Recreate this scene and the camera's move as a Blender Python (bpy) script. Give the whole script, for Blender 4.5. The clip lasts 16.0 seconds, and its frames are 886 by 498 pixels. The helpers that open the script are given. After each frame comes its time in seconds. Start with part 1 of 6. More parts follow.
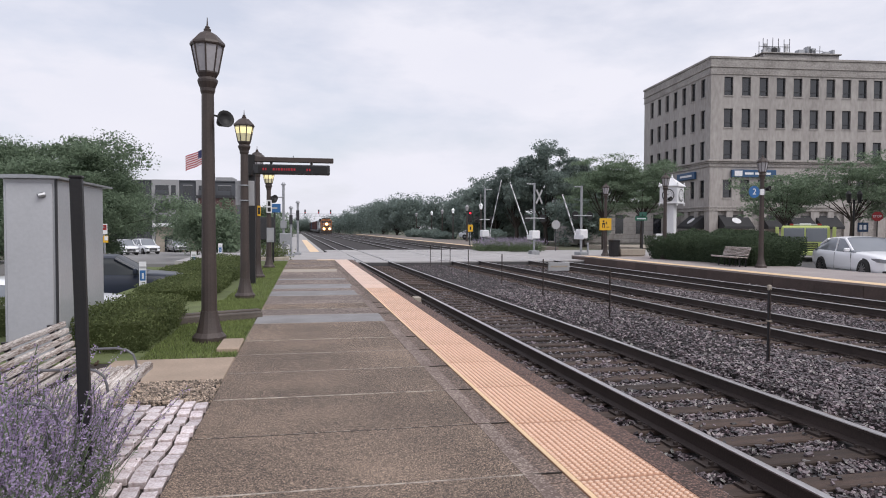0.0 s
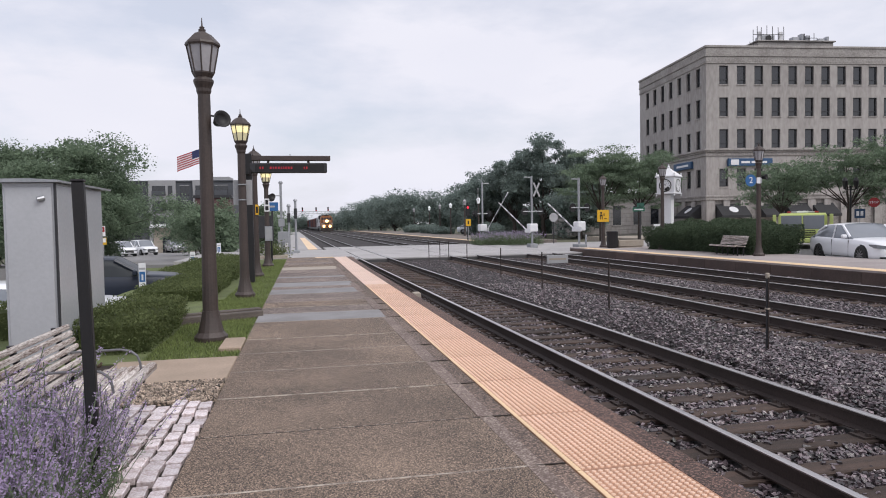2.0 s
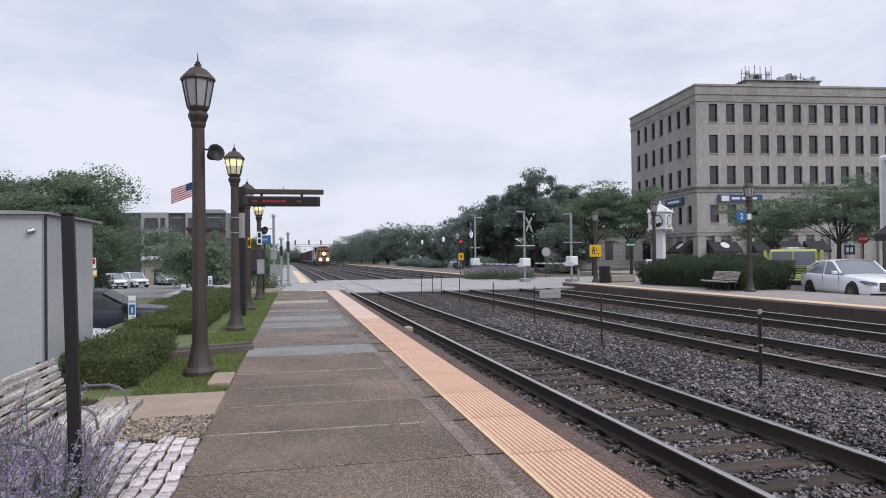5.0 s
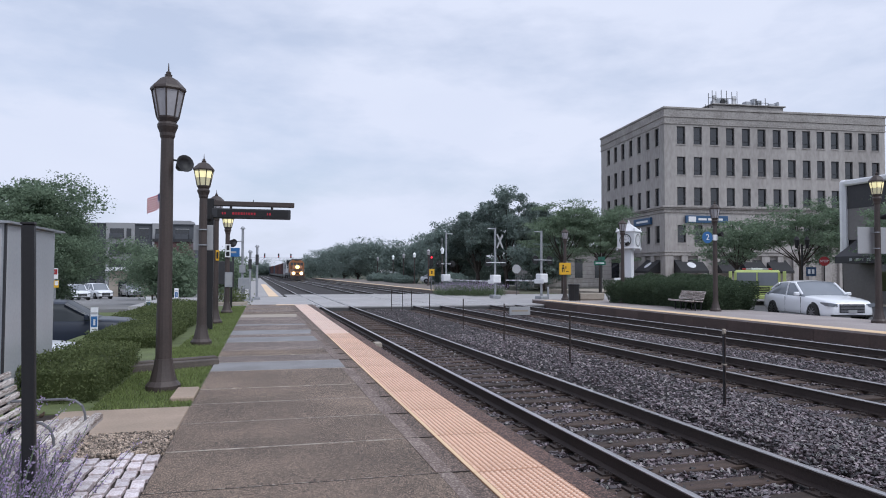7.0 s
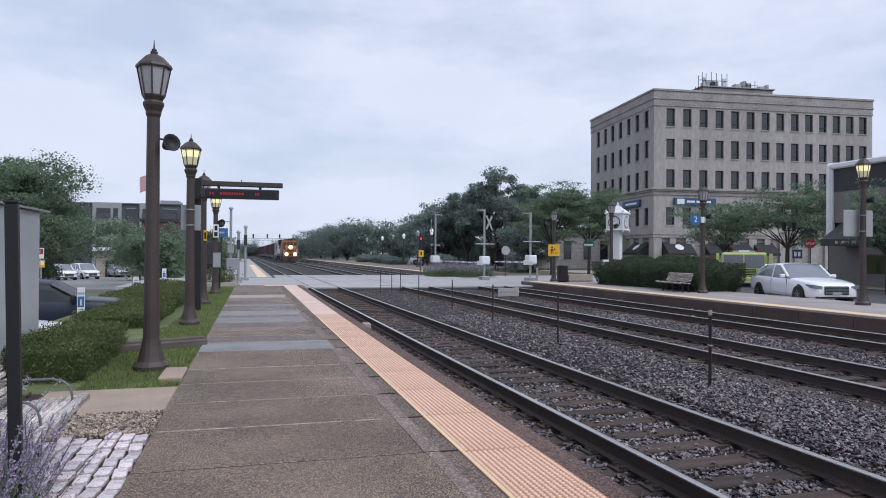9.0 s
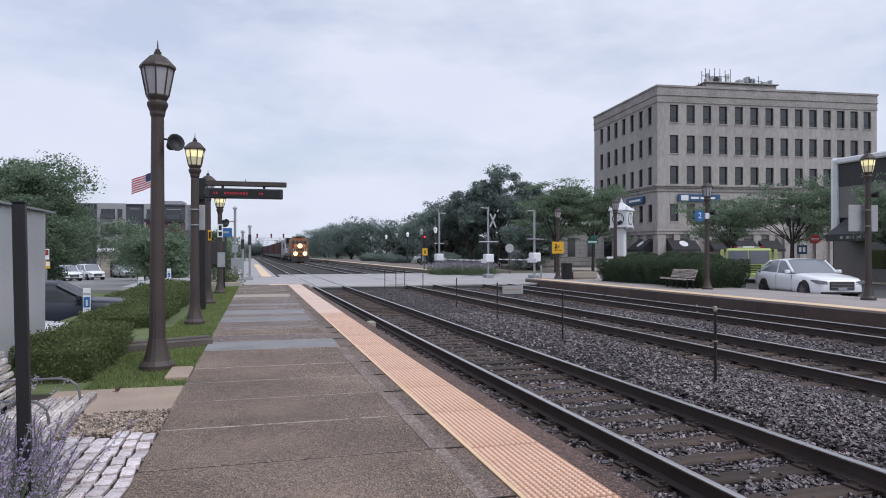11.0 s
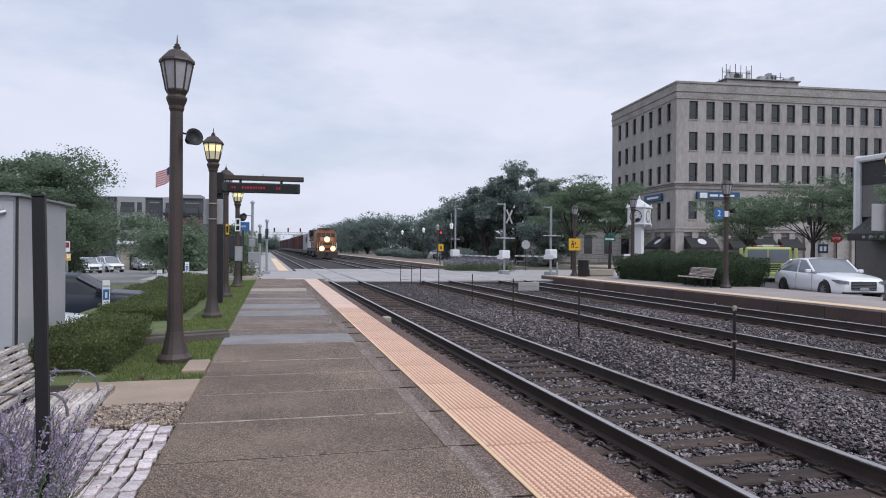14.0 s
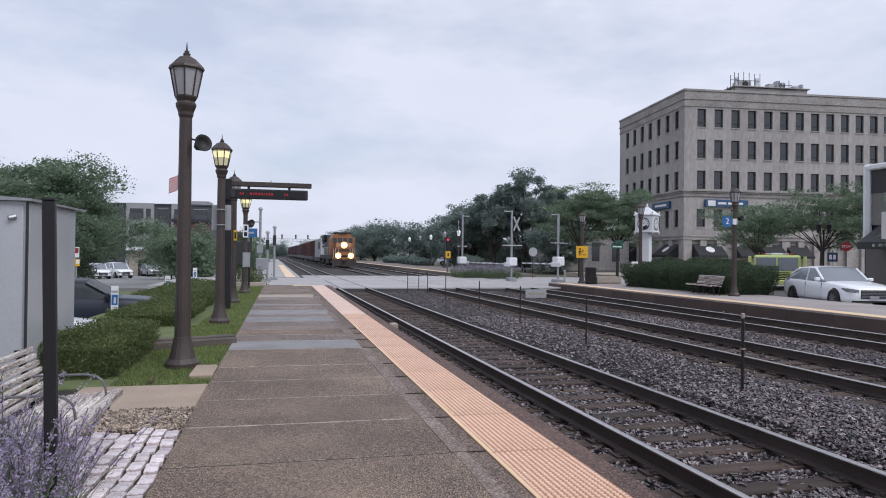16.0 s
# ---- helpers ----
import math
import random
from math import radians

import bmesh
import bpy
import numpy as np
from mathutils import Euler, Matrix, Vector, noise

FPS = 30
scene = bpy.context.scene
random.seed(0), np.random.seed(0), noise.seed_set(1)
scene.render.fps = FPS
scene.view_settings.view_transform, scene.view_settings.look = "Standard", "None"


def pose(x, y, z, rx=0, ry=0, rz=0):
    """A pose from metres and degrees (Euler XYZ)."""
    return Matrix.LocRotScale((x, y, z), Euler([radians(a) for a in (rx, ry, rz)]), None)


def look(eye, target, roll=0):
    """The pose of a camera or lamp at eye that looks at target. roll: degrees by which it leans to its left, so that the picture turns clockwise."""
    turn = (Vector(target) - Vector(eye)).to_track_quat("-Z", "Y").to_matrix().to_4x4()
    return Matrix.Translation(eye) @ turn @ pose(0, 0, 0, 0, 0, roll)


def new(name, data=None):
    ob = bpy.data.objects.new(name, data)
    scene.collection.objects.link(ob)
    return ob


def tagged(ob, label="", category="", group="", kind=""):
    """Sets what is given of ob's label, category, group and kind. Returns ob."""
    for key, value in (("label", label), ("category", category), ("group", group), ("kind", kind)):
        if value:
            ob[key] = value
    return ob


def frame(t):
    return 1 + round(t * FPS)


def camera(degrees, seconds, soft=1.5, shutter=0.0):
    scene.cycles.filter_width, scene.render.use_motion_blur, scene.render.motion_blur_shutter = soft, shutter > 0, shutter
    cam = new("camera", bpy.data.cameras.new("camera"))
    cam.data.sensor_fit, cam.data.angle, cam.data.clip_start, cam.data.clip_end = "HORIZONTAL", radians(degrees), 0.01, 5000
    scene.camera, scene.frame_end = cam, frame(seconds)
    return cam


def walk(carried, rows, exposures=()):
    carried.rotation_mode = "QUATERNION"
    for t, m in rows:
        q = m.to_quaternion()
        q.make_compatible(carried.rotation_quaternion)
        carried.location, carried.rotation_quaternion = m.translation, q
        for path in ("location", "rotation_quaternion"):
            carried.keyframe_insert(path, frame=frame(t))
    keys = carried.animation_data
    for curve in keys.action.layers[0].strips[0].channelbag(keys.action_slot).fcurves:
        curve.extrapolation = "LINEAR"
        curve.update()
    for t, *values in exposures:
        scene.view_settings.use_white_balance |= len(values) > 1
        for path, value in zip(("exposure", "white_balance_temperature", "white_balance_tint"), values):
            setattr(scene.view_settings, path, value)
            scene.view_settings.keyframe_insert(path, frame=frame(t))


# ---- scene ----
cam = camera(66.2, 16.0, soft=1.0)

PATH = [
    (0, (-0.017, -0.179, 1.533), (0.377, 1.78, 1.472), 0.2),
    (0.5, (-0.016, -0.174, 1.539), (0.366, 1.788, 1.47), -0.0),
    (1, (-0.032, -0.188, 1.539), (0.348, 1.774, 1.46), -0.3),
    (1.5, (-0.041, -0.203, 1.538), (0.348, 1.757, 1.455), -0.7),
    (2, (-0.036, -0.211, 1.537), (0.363, 1.747, 1.461), -1.0),
    (2.5, (-0.031, -0.211, 1.534), (0.381, 1.745, 1.47), -1.3),
    (3, (-0.025, -0.221, 1.527), (0.401, 1.732, 1.477), -1.7),
    (3.5, (-0.03, -0.215, 1.531), (0.4, 1.738, 1.496), -1.7),
    (4, (-0.031, -0.198, 1.544), (0.385, 1.758, 1.529), -1.1),
    (4.2, (-0.031, -0.198, 1.545), (0.375, 1.758, 1.539), -0.85),
    (6.5, (-0.02, -0.198, 1.55), (0.467, 1.741, 1.613), 0.1),
    (7, (-0.019, -0.204, 1.551), (0.485, 1.73, 1.62), 0.2),
    (7.5, (-0.018, -0.198, 1.552), (0.497, 1.734, 1.618), 0.4),
    (8, (-0.018, -0.205, 1.557), (0.504, 1.725, 1.61), 0.6),
    (8.5, (-0.017, -0.19, 1.551), (0.511, 1.739, 1.587), 0.5),
    (9, (-0.012, -0.201, 1.548), (0.523, 1.727, 1.562), 0.4),
    (11.5, (-0.022, -0.211, 1.539), (0.502, 1.719, 1.547), -0.1),
    (12, (-0.019, -0.222, 1.541), (0.528, 1.702, 1.544), 0.0),
    (12.5, (-0.014, -0.205, 1.538), (0.548, 1.714, 1.53), 0.1),
    (13, (-0.007, -0.194, 1.537), (0.54, 1.73, 1.523), 0.2),
    (13.5, (-0.022, -0.197, 1.543), (0.491, 1.736, 1.533), 0.4),
    (14, (-0.021, -0.175, 1.547), (0.458, 1.767, 1.543), 0.5),
    (14.5, (-0.018, -0.168, 1.542), (0.435, 1.78, 1.543), 0.6),
    (15, (-0.034, -0.182, 1.541), (0.412, 1.768, 1.547), 0.7),
    (15.5, (-0.019, -0.181, 1.548), (0.435, 1.767, 1.558), 0.7),
    (16, (-0.02, -0.179, 1.534), (0.438, 1.767, 1.551), 0.7),
]
walk(cam, [(t, look(eye, aim, lean)) for t, eye, aim, lean in PATH],
     [(0, 0.32, 6500, 10), (4.2, 0.3, 6400, 9), (6.5, 0.2, 5850, 8), (9, 0.2, 5850, 8), (12, 0.2, 6050, 9), (16, 0.2, 6050, 9)])

# ---------------------------------------------------------------- light
def make_world():
    w = bpy.data.worlds.new("sky")
    scene.world = w
    w.use_nodes = True
    nt = w.node_tree
    bg = nt.nodes["Background"]
    sky = nt.nodes.new("ShaderNodeTexSky")
    sky.sky_type, sky.sun_disc = "NISHITA", False
    sky.sun_elevation, sky.sun_rotation = radians(49.5), radians(141)
    sky.air_density, sky.dust_density, sky.ozone_density = 1.0, 2.5, 1.5
    tc = nt.nodes.new("ShaderNodeTexCoord")
    mp = nt.nodes.new("ShaderNodeMapping")
    mp.inputs["Scale"].default_value = (1.2, 1.2, 3.4)
    mp.inputs["Location"].default_value = (0.35, 0.2, 0.1)
    n1 = nt.nodes.new("ShaderNodeTexNoise")
    n1.inputs["Scale"].default_value, n1.inputs["Detail"].default_value = 2.2, 7
    n1.inputs["Roughness"].default_value = 0.55
    ramp = nt.nodes.new("ShaderNodeValToRGB")
    ramp.color_ramp.elements[0].position, ramp.color_ramp.elements[0].color = 0.36, (0.64, 0.64, 0.64, 1)
    ramp.color_ramp.elements[1].position, ramp.color_ramp.elements[1].color = 0.55, (1, 1, 1, 1)
    cl = nt.nodes.new("ShaderNodeValToRGB")
    cl.color_ramp.elements[0].position, cl.color_ramp.elements[0].color = 0.38, (6.1, 6.1, 6.8, 1)
    cl.color_ramp.elements[1].position, cl.color_ramp.elements[1].color = 0.62, (6.3, 6.27, 6.92, 1)
    n2 = nt.nodes.new("ShaderNodeTexNoise")
    n2.inputs["Scale"].default_value, n2.inputs["Detail"].default_value = 4.0, 6
    mix = nt.nodes.new("ShaderNodeMix")
    mix.data_type = "RGBA"
    L = nt.links.new
    L(tc.outputs["Generated"], mp.inputs["Vector"])
    L(mp.outputs[0], n1.inputs["Vector"])
    L(mp.outputs[0], n2.inputs["Vector"])
    L(n1.outputs[0], ramp.inputs[0])
    L(n2.outputs[0], cl.inputs[0])
    L(ramp.outputs[0], mix.inputs[0])
    L(sky.outputs[0], mix.inputs[6])
    L(cl.outputs[0], mix.inputs[7])
    L(mix.outputs[2], bg.inputs[0])
    bg.inputs[1].default_value = 0.111


make_world()
sun = new("sun", bpy.data.lights.new("sun", "SUN"))
sun.data.energy, sun.data.angle, sun.data.color = 1.5, radians(35), (1.0, 0.97, 0.93)
sun.matrix_world = look((32, -40, 60), (0, 0, 0))


# ---------------------------------------------------------------- materials
def mat(name, col, rough=0.7, metal=0.0, col2=None, scale=6.0, fine=60.0, amount=0.5, bump=0.15, rand=0.0, island=0.0,
        spec=0.5, mid=0.5, stretch=(1, 1, 1), speck=0, det=5, patch=1.0):
    """Two scales of variation, fine relief; rand: piece by piece by the object, island: by loose part."""
    m = bpy.data.materials.new(name)
    m.use_nodes = True
    nt = m.node_tree
    L, N = nt.links.new, nt.nodes.new
    p = nt.nodes["Principled BSDF"]
    c1 = col
    c2 = col2 or tuple(c * 0.6 for c in col)
    tc = N("ShaderNodeTexCoord")
    mp = N("ShaderNodeMapping")
    mp.inputs["Scale"].default_value = stretch
    L(tc.outputs["Object"], mp.inputs["Vector"])
    a, b = N("ShaderNodeTexNoise"), N("ShaderNodeTexNoise")
    a.inputs["Scale"].default_value, a.inputs["Detail"].default_value = scale, det
    b.inputs["Scale"].default_value, b.inputs["Detail"].default_value = fine, 3
    L(mp.outputs[0], a.inputs["Vector"])
    L(mp.outputs[0], b.inputs["Vector"])
    grain = b.outputs[0]
    if speck:
        vo = N("ShaderNodeTexVoronoi")
        vo.inputs["Scale"].default_value = speck
        L(mp.outputs[0], vo.inputs["Vector"])
        sep = N("ShaderNodeSeparateColor")
        L(vo.outputs["Color"], sep.inputs[0])
        pw = N("ShaderNodeMath")
        pw.operation = "POWER"
        pw.inputs[1].default_value = 2.3
        L(sep.outputs[0], pw.inputs[0])
        grain = pw.outputs[0]
    add = N("ShaderNodeMath")
    add.operation = "ADD"
    broad = N("ShaderNodeMapRange")
    broad.inputs[3].default_value, broad.inputs[4].default_value = 0.5 - patch / 2, 0.5 + patch / 2
    L(a.outputs[0], broad.inputs[0])
    L(broad.outputs[0], add.inputs[0])
    L(grain, add.inputs[1])
    rmp = N("ShaderNodeMapRange")
    rmp.inputs[1].default_value, rmp.inputs[2].default_value = 1.0 - mid * 0.6, 1.0 + mid * 0.6
    rmp.inputs[3].default_value, rmp.inputs[4].default_value = 0.5 - amount / 2, 0.5 + amount / 2
    L(add.outputs[0], rmp.inputs[0])
    mx = N("ShaderNodeMix")
    mx.data_type = "RGBA"
    mx.inputs[6].default_value, mx.inputs[7].default_value = (*c2, 1), (*c1, 1)
    L(rmp.outputs[0], mx.inputs[0])
    out = mx.outputs[2]
    if rand or island:
        hsv = N("ShaderNodeHueSaturation")
        vr = N("ShaderNodeMapRange")
        k = rand or island
        vr.inputs[3].default_value, vr.inputs[4].default_value = 1 - k, 1 + k
        if rand:
            L(N("ShaderNodeObjectInfo").outputs["Random"], vr.inputs[0])
        else:
            L(N("ShaderNodeNewGeometry").outputs["Random Per Island"], vr.inputs[0])
        L(vr.outputs[0], hsv.inputs["Value"])
        L(out, hsv.inputs["Color"])
        out = hsv.outputs[0]
    L(out, p.inputs["Base Color"])
    p.inputs["Roughness"].default_value, p.inputs["Metallic"].default_value = rough, metal
    p.inputs["Specular IOR Level"].default_value = spec
    if bump:
        bp = N("ShaderNodeBump")
        bp.inputs["Strength"].default_value, bp.inputs["Distance"].default_value = bump, 0.01
        L(grain, bp.inputs["Height"])
        L(bp.outputs[0], p.inputs["Normal"])
    return m


def glow(name, col, strength):
    m = bpy.data.materials.new(name)
    m.use_nodes = True
    p = m.node_tree.nodes["Principled BSDF"]
    p.inputs["Base Color"].default_value = (*col, 1)
    p.inputs["Emission Color"].default_value = (*col, 1)
    p.inputs["Emission Strength"].default_value = strength
    return m


def leafy(name, col, col2, island=0.45):
    m = mat(name, col, 0.75, 0, col2, 1.2, 12, 0.8, 0, island=island, spec=0.12)
    nt = m.node_tree
    p = nt.nodes["Principled BSDF"]
    tr = nt.nodes.new("ShaderNodeBsdfTranslucent")
    ms = nt.nodes.new("ShaderNodeMixShader")
    ms.inputs[0].default_value = 0.45
    src = p.inputs["Base Color"].links[0].from_socket
    nt.links.new(src, tr.inputs[0])
    nt.links.new(p.outputs[0], ms.inputs[1])
    nt.links.new(tr.outputs[0], ms.inputs[2])
    nt.links.new(ms.outputs[0], nt.nodes["Material Output"].inputs[0])
    return m


def glassy(name, col, rough=0.08):
    m = mat(name, col, rough, 0, tuple(c * 0.8 for c in col), 0.6, 3, 0.6, 0.0, spec=0.8)
    return m


AGG = mat("exposed_aggregate", (0.53, 0.39, 0.29), 0.7, 0, (0.036, 0.025, 0.0185), 0.7, 70, 1.0, 0.8, rand=0.06, mid=0.8, speck=180, det=4, patch=0.8)
AGG_DARK = mat("worn_aggregate", (0.46, 0.365, 0.32), 0.75, 0, (0.055, 0.042, 0.037), 0.9, 60, 1.0, 0.6, rand=0.1, mid=0.85, speck=100, det=3, patch=0.6)
RPLAT = mat("pale_pink_platform_concrete", (0.40, 0.355, 0.345), 0.75, 0, (0.26, 0.225, 0.215), 0.8, 30, 0.9, 0.2)
FACE = mat("brown_platform_face", (0.105, 0.07, 0.06), 0.75, 0, (0.06, 0.042, 0.037), 1.3, 25, 0.9, 0.2, rand=0.15)
COPE = mat("brown_coping_concrete", (0.26, 0.152, 0.122), 0.75, 0, (0.034, 0.021, 0.017), 1.0, 60, 1.0, 0.5, rand=0.1, mid=0.8, speck=100, patch=0.6)
EDGING = mat("worn_edge_band", (0.37, 0.305, 0.26), 0.8, 0, (0.13, 0.092, 0.08), 1.6, 60, 1.0, 0.4, rand=0.12, mid=0.7, speck=90)
EDGED = mat("dark_edge_aggregate", (0.38, 0.27, 0.215), 0.75, 0, (0.032, 0.023, 0.019), 0.9, 60, 1.0, 0.5, rand=0.1, mid=0.9, speck=110, patch=0.5)
JOINT_DARK = mat("cracked_joint", (0.05, 0.038, 0.032), 0.9, 0, (0.015, 0.012, 0.01), 8, 60, 1.0, 0.5)
JOINT_PALE = mat("joint_sealant", (0.52, 0.46, 0.40), 0.8, 0, (0.20, 0.165, 0.14), 9, 50, 1.0, 0.2, mid=0.3)
STRIP = mat("old_mortar_strip", (0.23, 0.195, 0.175), 0.8, 0, (0.11, 0.092, 0.082), 3.0, 60, 1.0, 0.3, mid=0.4)
SMOOTH = mat("trowelled_concrete", (0.29, 0.285, 0.29), 0.65, 0, (0.16, 0.15, 0.15), 1.6, 40, 0.9, 0.2, rand=0.12, mid=0.4)
CONC = mat("pale_concrete", (0.42, 0.37, 0.31), 0.8, 0, (0.27, 0.23, 0.19), 2.0, 50, 0.7, 0.25, rand=0.08)
ROADC = mat("crossing_concrete", (0.43, 0.415, 0.415), 0.7, 0, (0.29, 0.275, 0.275), 0.9, 30, 0.8, 0.2, rand=0.06)
ASPH = mat("asphalt", (0.09, 0.088, 0.09), 0.85, 0, (0.055, 0.054, 0.055), 0.5, 70, 0.8, 0.3)
# domes paler, field darker: lit tops and the shade between them in colour
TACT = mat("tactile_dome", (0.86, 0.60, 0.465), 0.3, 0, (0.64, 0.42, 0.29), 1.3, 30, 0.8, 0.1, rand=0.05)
TACT_SHADED = mat("tactile_field_shaded", (0.47, 0.255, 0.16), 0.6, 0, (0.35, 0.19, 0.12), 1.6, 40, 0.9, 0.15, rand=0.06)
TACTY = mat("tactile_tile_yellow", (0.84, 0.62, 0.38), 0.45, 0, (0.72, 0.50, 0.29), 1.3, 30, 0.7, 0.15, rand=0.06)
# bed darker than its stones: shade of the gaps put into the colour
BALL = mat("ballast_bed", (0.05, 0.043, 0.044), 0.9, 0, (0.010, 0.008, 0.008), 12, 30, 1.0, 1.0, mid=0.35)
STONE = mat("ballast_stone", (0.168, 0.130, 0.142), 0.33, 0, (0.017, 0.013, 0.014), 5, 60, 1.0, 0.3, island=0.97, spec=0.7)
TIE = mat("creosoted_tie", (0.078, 0.050, 0.039), 0.85, 0, (0.025, 0.018, 0.015), 3, 40, 1.0, 0.5, rand=0.35, stretch=(0.3, 3, 3))
RUST = mat("rusty_rail_web", (0.062, 0.044, 0.039), 0.65, 0.2, (0.028, 0.021, 0.019), 2, 60, 0.8, 0.3)
SHINE = mat("polished_rail_head", (0.62, 0.60, 0.60), 0.28, 1.0, (0.45, 0.43, 0.42), 2, 40, 0.6, 0.05, stretch=(8, 0.3, 1))
BROWN = mat("brown_painted_iron", (0.072, 0.053, 0.047), 0.5, 0.1, (0.04, 0.031, 0.028), 2, 40, 0.8, 0.15)
BLACK = mat("black_painted_steel", (0.016, 0.016, 0.018), 0.5, 0.0, (0.022, 0.021, 0.022), 3, 50, 0.8, 0.1, spec=0.3)
DARKG = mat("dark_grey_metal", (0.05, 0.05, 0.055), 0.5, 0.3, (0.03, 0.03, 0.033), 3, 30, 0.7, 0.05)
GALV = mat("galvanised_steel", (0.42, 0.43, 0.45), 0.45, 0.6, (0.28, 0.29, 0.31), 4, 40, 0.7, 0.1)
CABG = mat("grey_cabinet_paint", (0.46, 0.468, 0.495), 0.22, 0.0, (0.39, 0.398, 0.42), 1.2, 25, 0.7, 0.03, spec=1.0)
WHITEP = mat("white_paint", (0.78, 0.78, 0.8), 0.45, 0, (0.62, 0.62, 0.64), 1.5, 20, 0.6, 0.05)
# base colour raised to pale lavender for the sky's sheen on the bricks
CLAY = mat("old_brick_sky_sheen", (0.80, 0.72, 0.74), 0.22, 0, (0.50, 0.40, 0.39), 9, 50, 1.0, 0.4, rand=0.25, spec=0.9, mid=0.35)
SOIL = mat("damp_soil", (0.04, 0.03, 0.024), 0.95, 0, (0.018, 0.013, 0.011), 5, 60, 0.9, 0.6)
PEBB = mat("river_pebble", (0.42, 0.335, 0.265), 0.6, 0, (0.13, 0.10, 0.08), 6, 50, 0.9, 0.2, island=0.92)
WOODW = mat("weathered_bench_wood", (0.68, 0.63, 0.60), 0.7, 0, (0.17, 0.12, 0.095), 5, 40, 1.0, 0.4, rand=0.2, stretch=(4, 0.5, 4), mid=0.35)
GRASSG = mat("lawn_ground", (0.15, 0.18, 0.07), 0.95, 0, (0.08, 0.10, 0.04), 3, 60, 0.9, 0.5)
TAN = mat("tan_worn_concrete", (0.43, 0.325, 0.25), 0.8, 0, (0.27, 0.215, 0.165), 2.0, 50, 0.8, 0.25)
ROADL = mat("pale_worn_asphalt", (0.26, 0.255, 0.255), 0.8, 0, (0.17, 0.165, 0.165), 0.5, 40, 0.8, 0.2)
EARTH = mat("open_ground", (0.12, 0.125, 0.075), 0.95, 0, (0.075, 0.07, 0.05), 0.08, 4, 0.8, 0.2)
LIME = mat("limestone_cladding", (0.405, 0.38, 0.365), 0.8, 0, (0.265, 0.245, 0.235), 0.22, 3, 0.9, 0.1, mid=0.4, stretch=(1, 1, 0.35))
LIMED = mat("stained_limestone_cornice", (0.39, 0.365, 0.35), 0.85, 0, (0.21, 0.195, 0.185), 0.5, 6, 0.9, 0.2, mid=0.4)
BGLASS = glassy("dark_window_glass", (0.022, 0.025, 0.03))
# pale base colour carries part of the sky reflected in the windows
AGLASS = mat("car_glass_with_sky", (0.25, 0.27, 0.295), 0.15, 0.3, (0.2, 0.215, 0.24), 0.6, 3, 0.5, 0.0, spec=0.4)
# same glass with that reflection left out, for the dark sedan
DGLASS = mat("car_glass_no_sky", (0.035, 0.04, 0.046), 0.4, 0, (0.028, 0.032, 0.036), 0.6, 3, 0.5, 0.0, spec=0.2)
LEAF_T = leafy("locust_leaves", (0.215, 0.275, 0.185), (0.15, 0.205, 0.14), 0.28)
# far foliage made paler and bluer: aerial haze mixed into the leaf colour
LEAF_HAZE = leafy("hazy_tree_leaves", (0.25, 0.305, 0.275), (0.175, 0.22, 0.20), 0.3)
LEAF_H = leafy("hedge_leaves", (0.175, 0.205, 0.09), (0.085, 0.11, 0.048), 0.35)
LEAF_Y = leafy("yew_leaves", (0.11, 0.15, 0.09), (0.06, 0.085, 0.055), 0.35)
LEAF_S = leafy("sage_leaves", (0.23, 0.29, 0.18), (0.12, 0.16, 0.09), 0.4)
BLOOM = leafy("sage_blossom", (0.54, 0.44, 0.62), (0.40, 0.32, 0.48), 0.35)
BLADE = leafy("grass_blades", (0.26, 0.31, 0.12), (0.15, 0.19, 0.07))
BARK = mat("tree_bark", (0.075, 0.06, 0.05), 0.9, 0, (0.035, 0.028, 0.024), 4, 30, 0.9, 0.6)


# ---------------------------------------------------------------- mesh helpers
def bx(bm, x0, x1, y0, y1, z0, z1, bev=0.0):
    v = [bm.verts.new((x, y, z)) for z in (z0, z1) for x, y in ((x0, y0), (x1, y0), (x1, y1), (x0, y1))]
    fs = [bm.faces.new([v[i] for i in q]) for q in ((3, 2, 1, 0), (4, 5, 6, 7), (0, 1, 5, 4), (1, 2, 6, 5), (2, 3, 7, 6), (3, 0, 4, 7))]
    if bev:
        es = list({e for f in fs for e in f.edges})
        bmesh.ops.bevel(bm, geom=es, offset=bev, segments=1, affect="EDGES")
    return bm


def cyl(bm, p0, p1, r0, r1=None, n=12, caps=True):
    p0, p1 = Vector(p0), Vector(p1)
    r1 = r0 if r1 is None else r1
    q = (p1 - p0).to_track_quat("Z", "Y").to_matrix()
    rings = []
    for p, r in ((p0, r0), (p1, r1)):
        rings.append([bm.verts.new(p + q @ Vector((r * math.cos(i * math.tau / n), r * math.sin(i * math.tau / n), 0))) for i in range(n)])
    for i in range(n):
        bm.faces.new((rings[0][i], rings[0][(i + 1) % n], rings[1][(i + 1) % n], rings[1][i]))
    if caps:
        bm.faces.new(rings[0][::-1])
        bm.faces.new(rings[1])
    return bm


def lathe(bm, prof, n=16, at=(0, 0, 0), turn=0.0):
    rings = []
    for r, z in prof:
        rings.append([bm.verts.new((at[0] + r * math.cos(turn + i * math.tau / n), at[1] + r * math.sin(turn + i * math.tau / n), at[2] + z)) for i in range(n)])
    for a, b in zip(rings, rings[1:]):
        for i in range(n):
            bm.faces.new((a[i], a[(i + 1) % n], b[(i + 1) % n], b[i]))
    bm.faces.new(rings[0][::-1])
    bm.faces.new(rings[-1])
    return bm


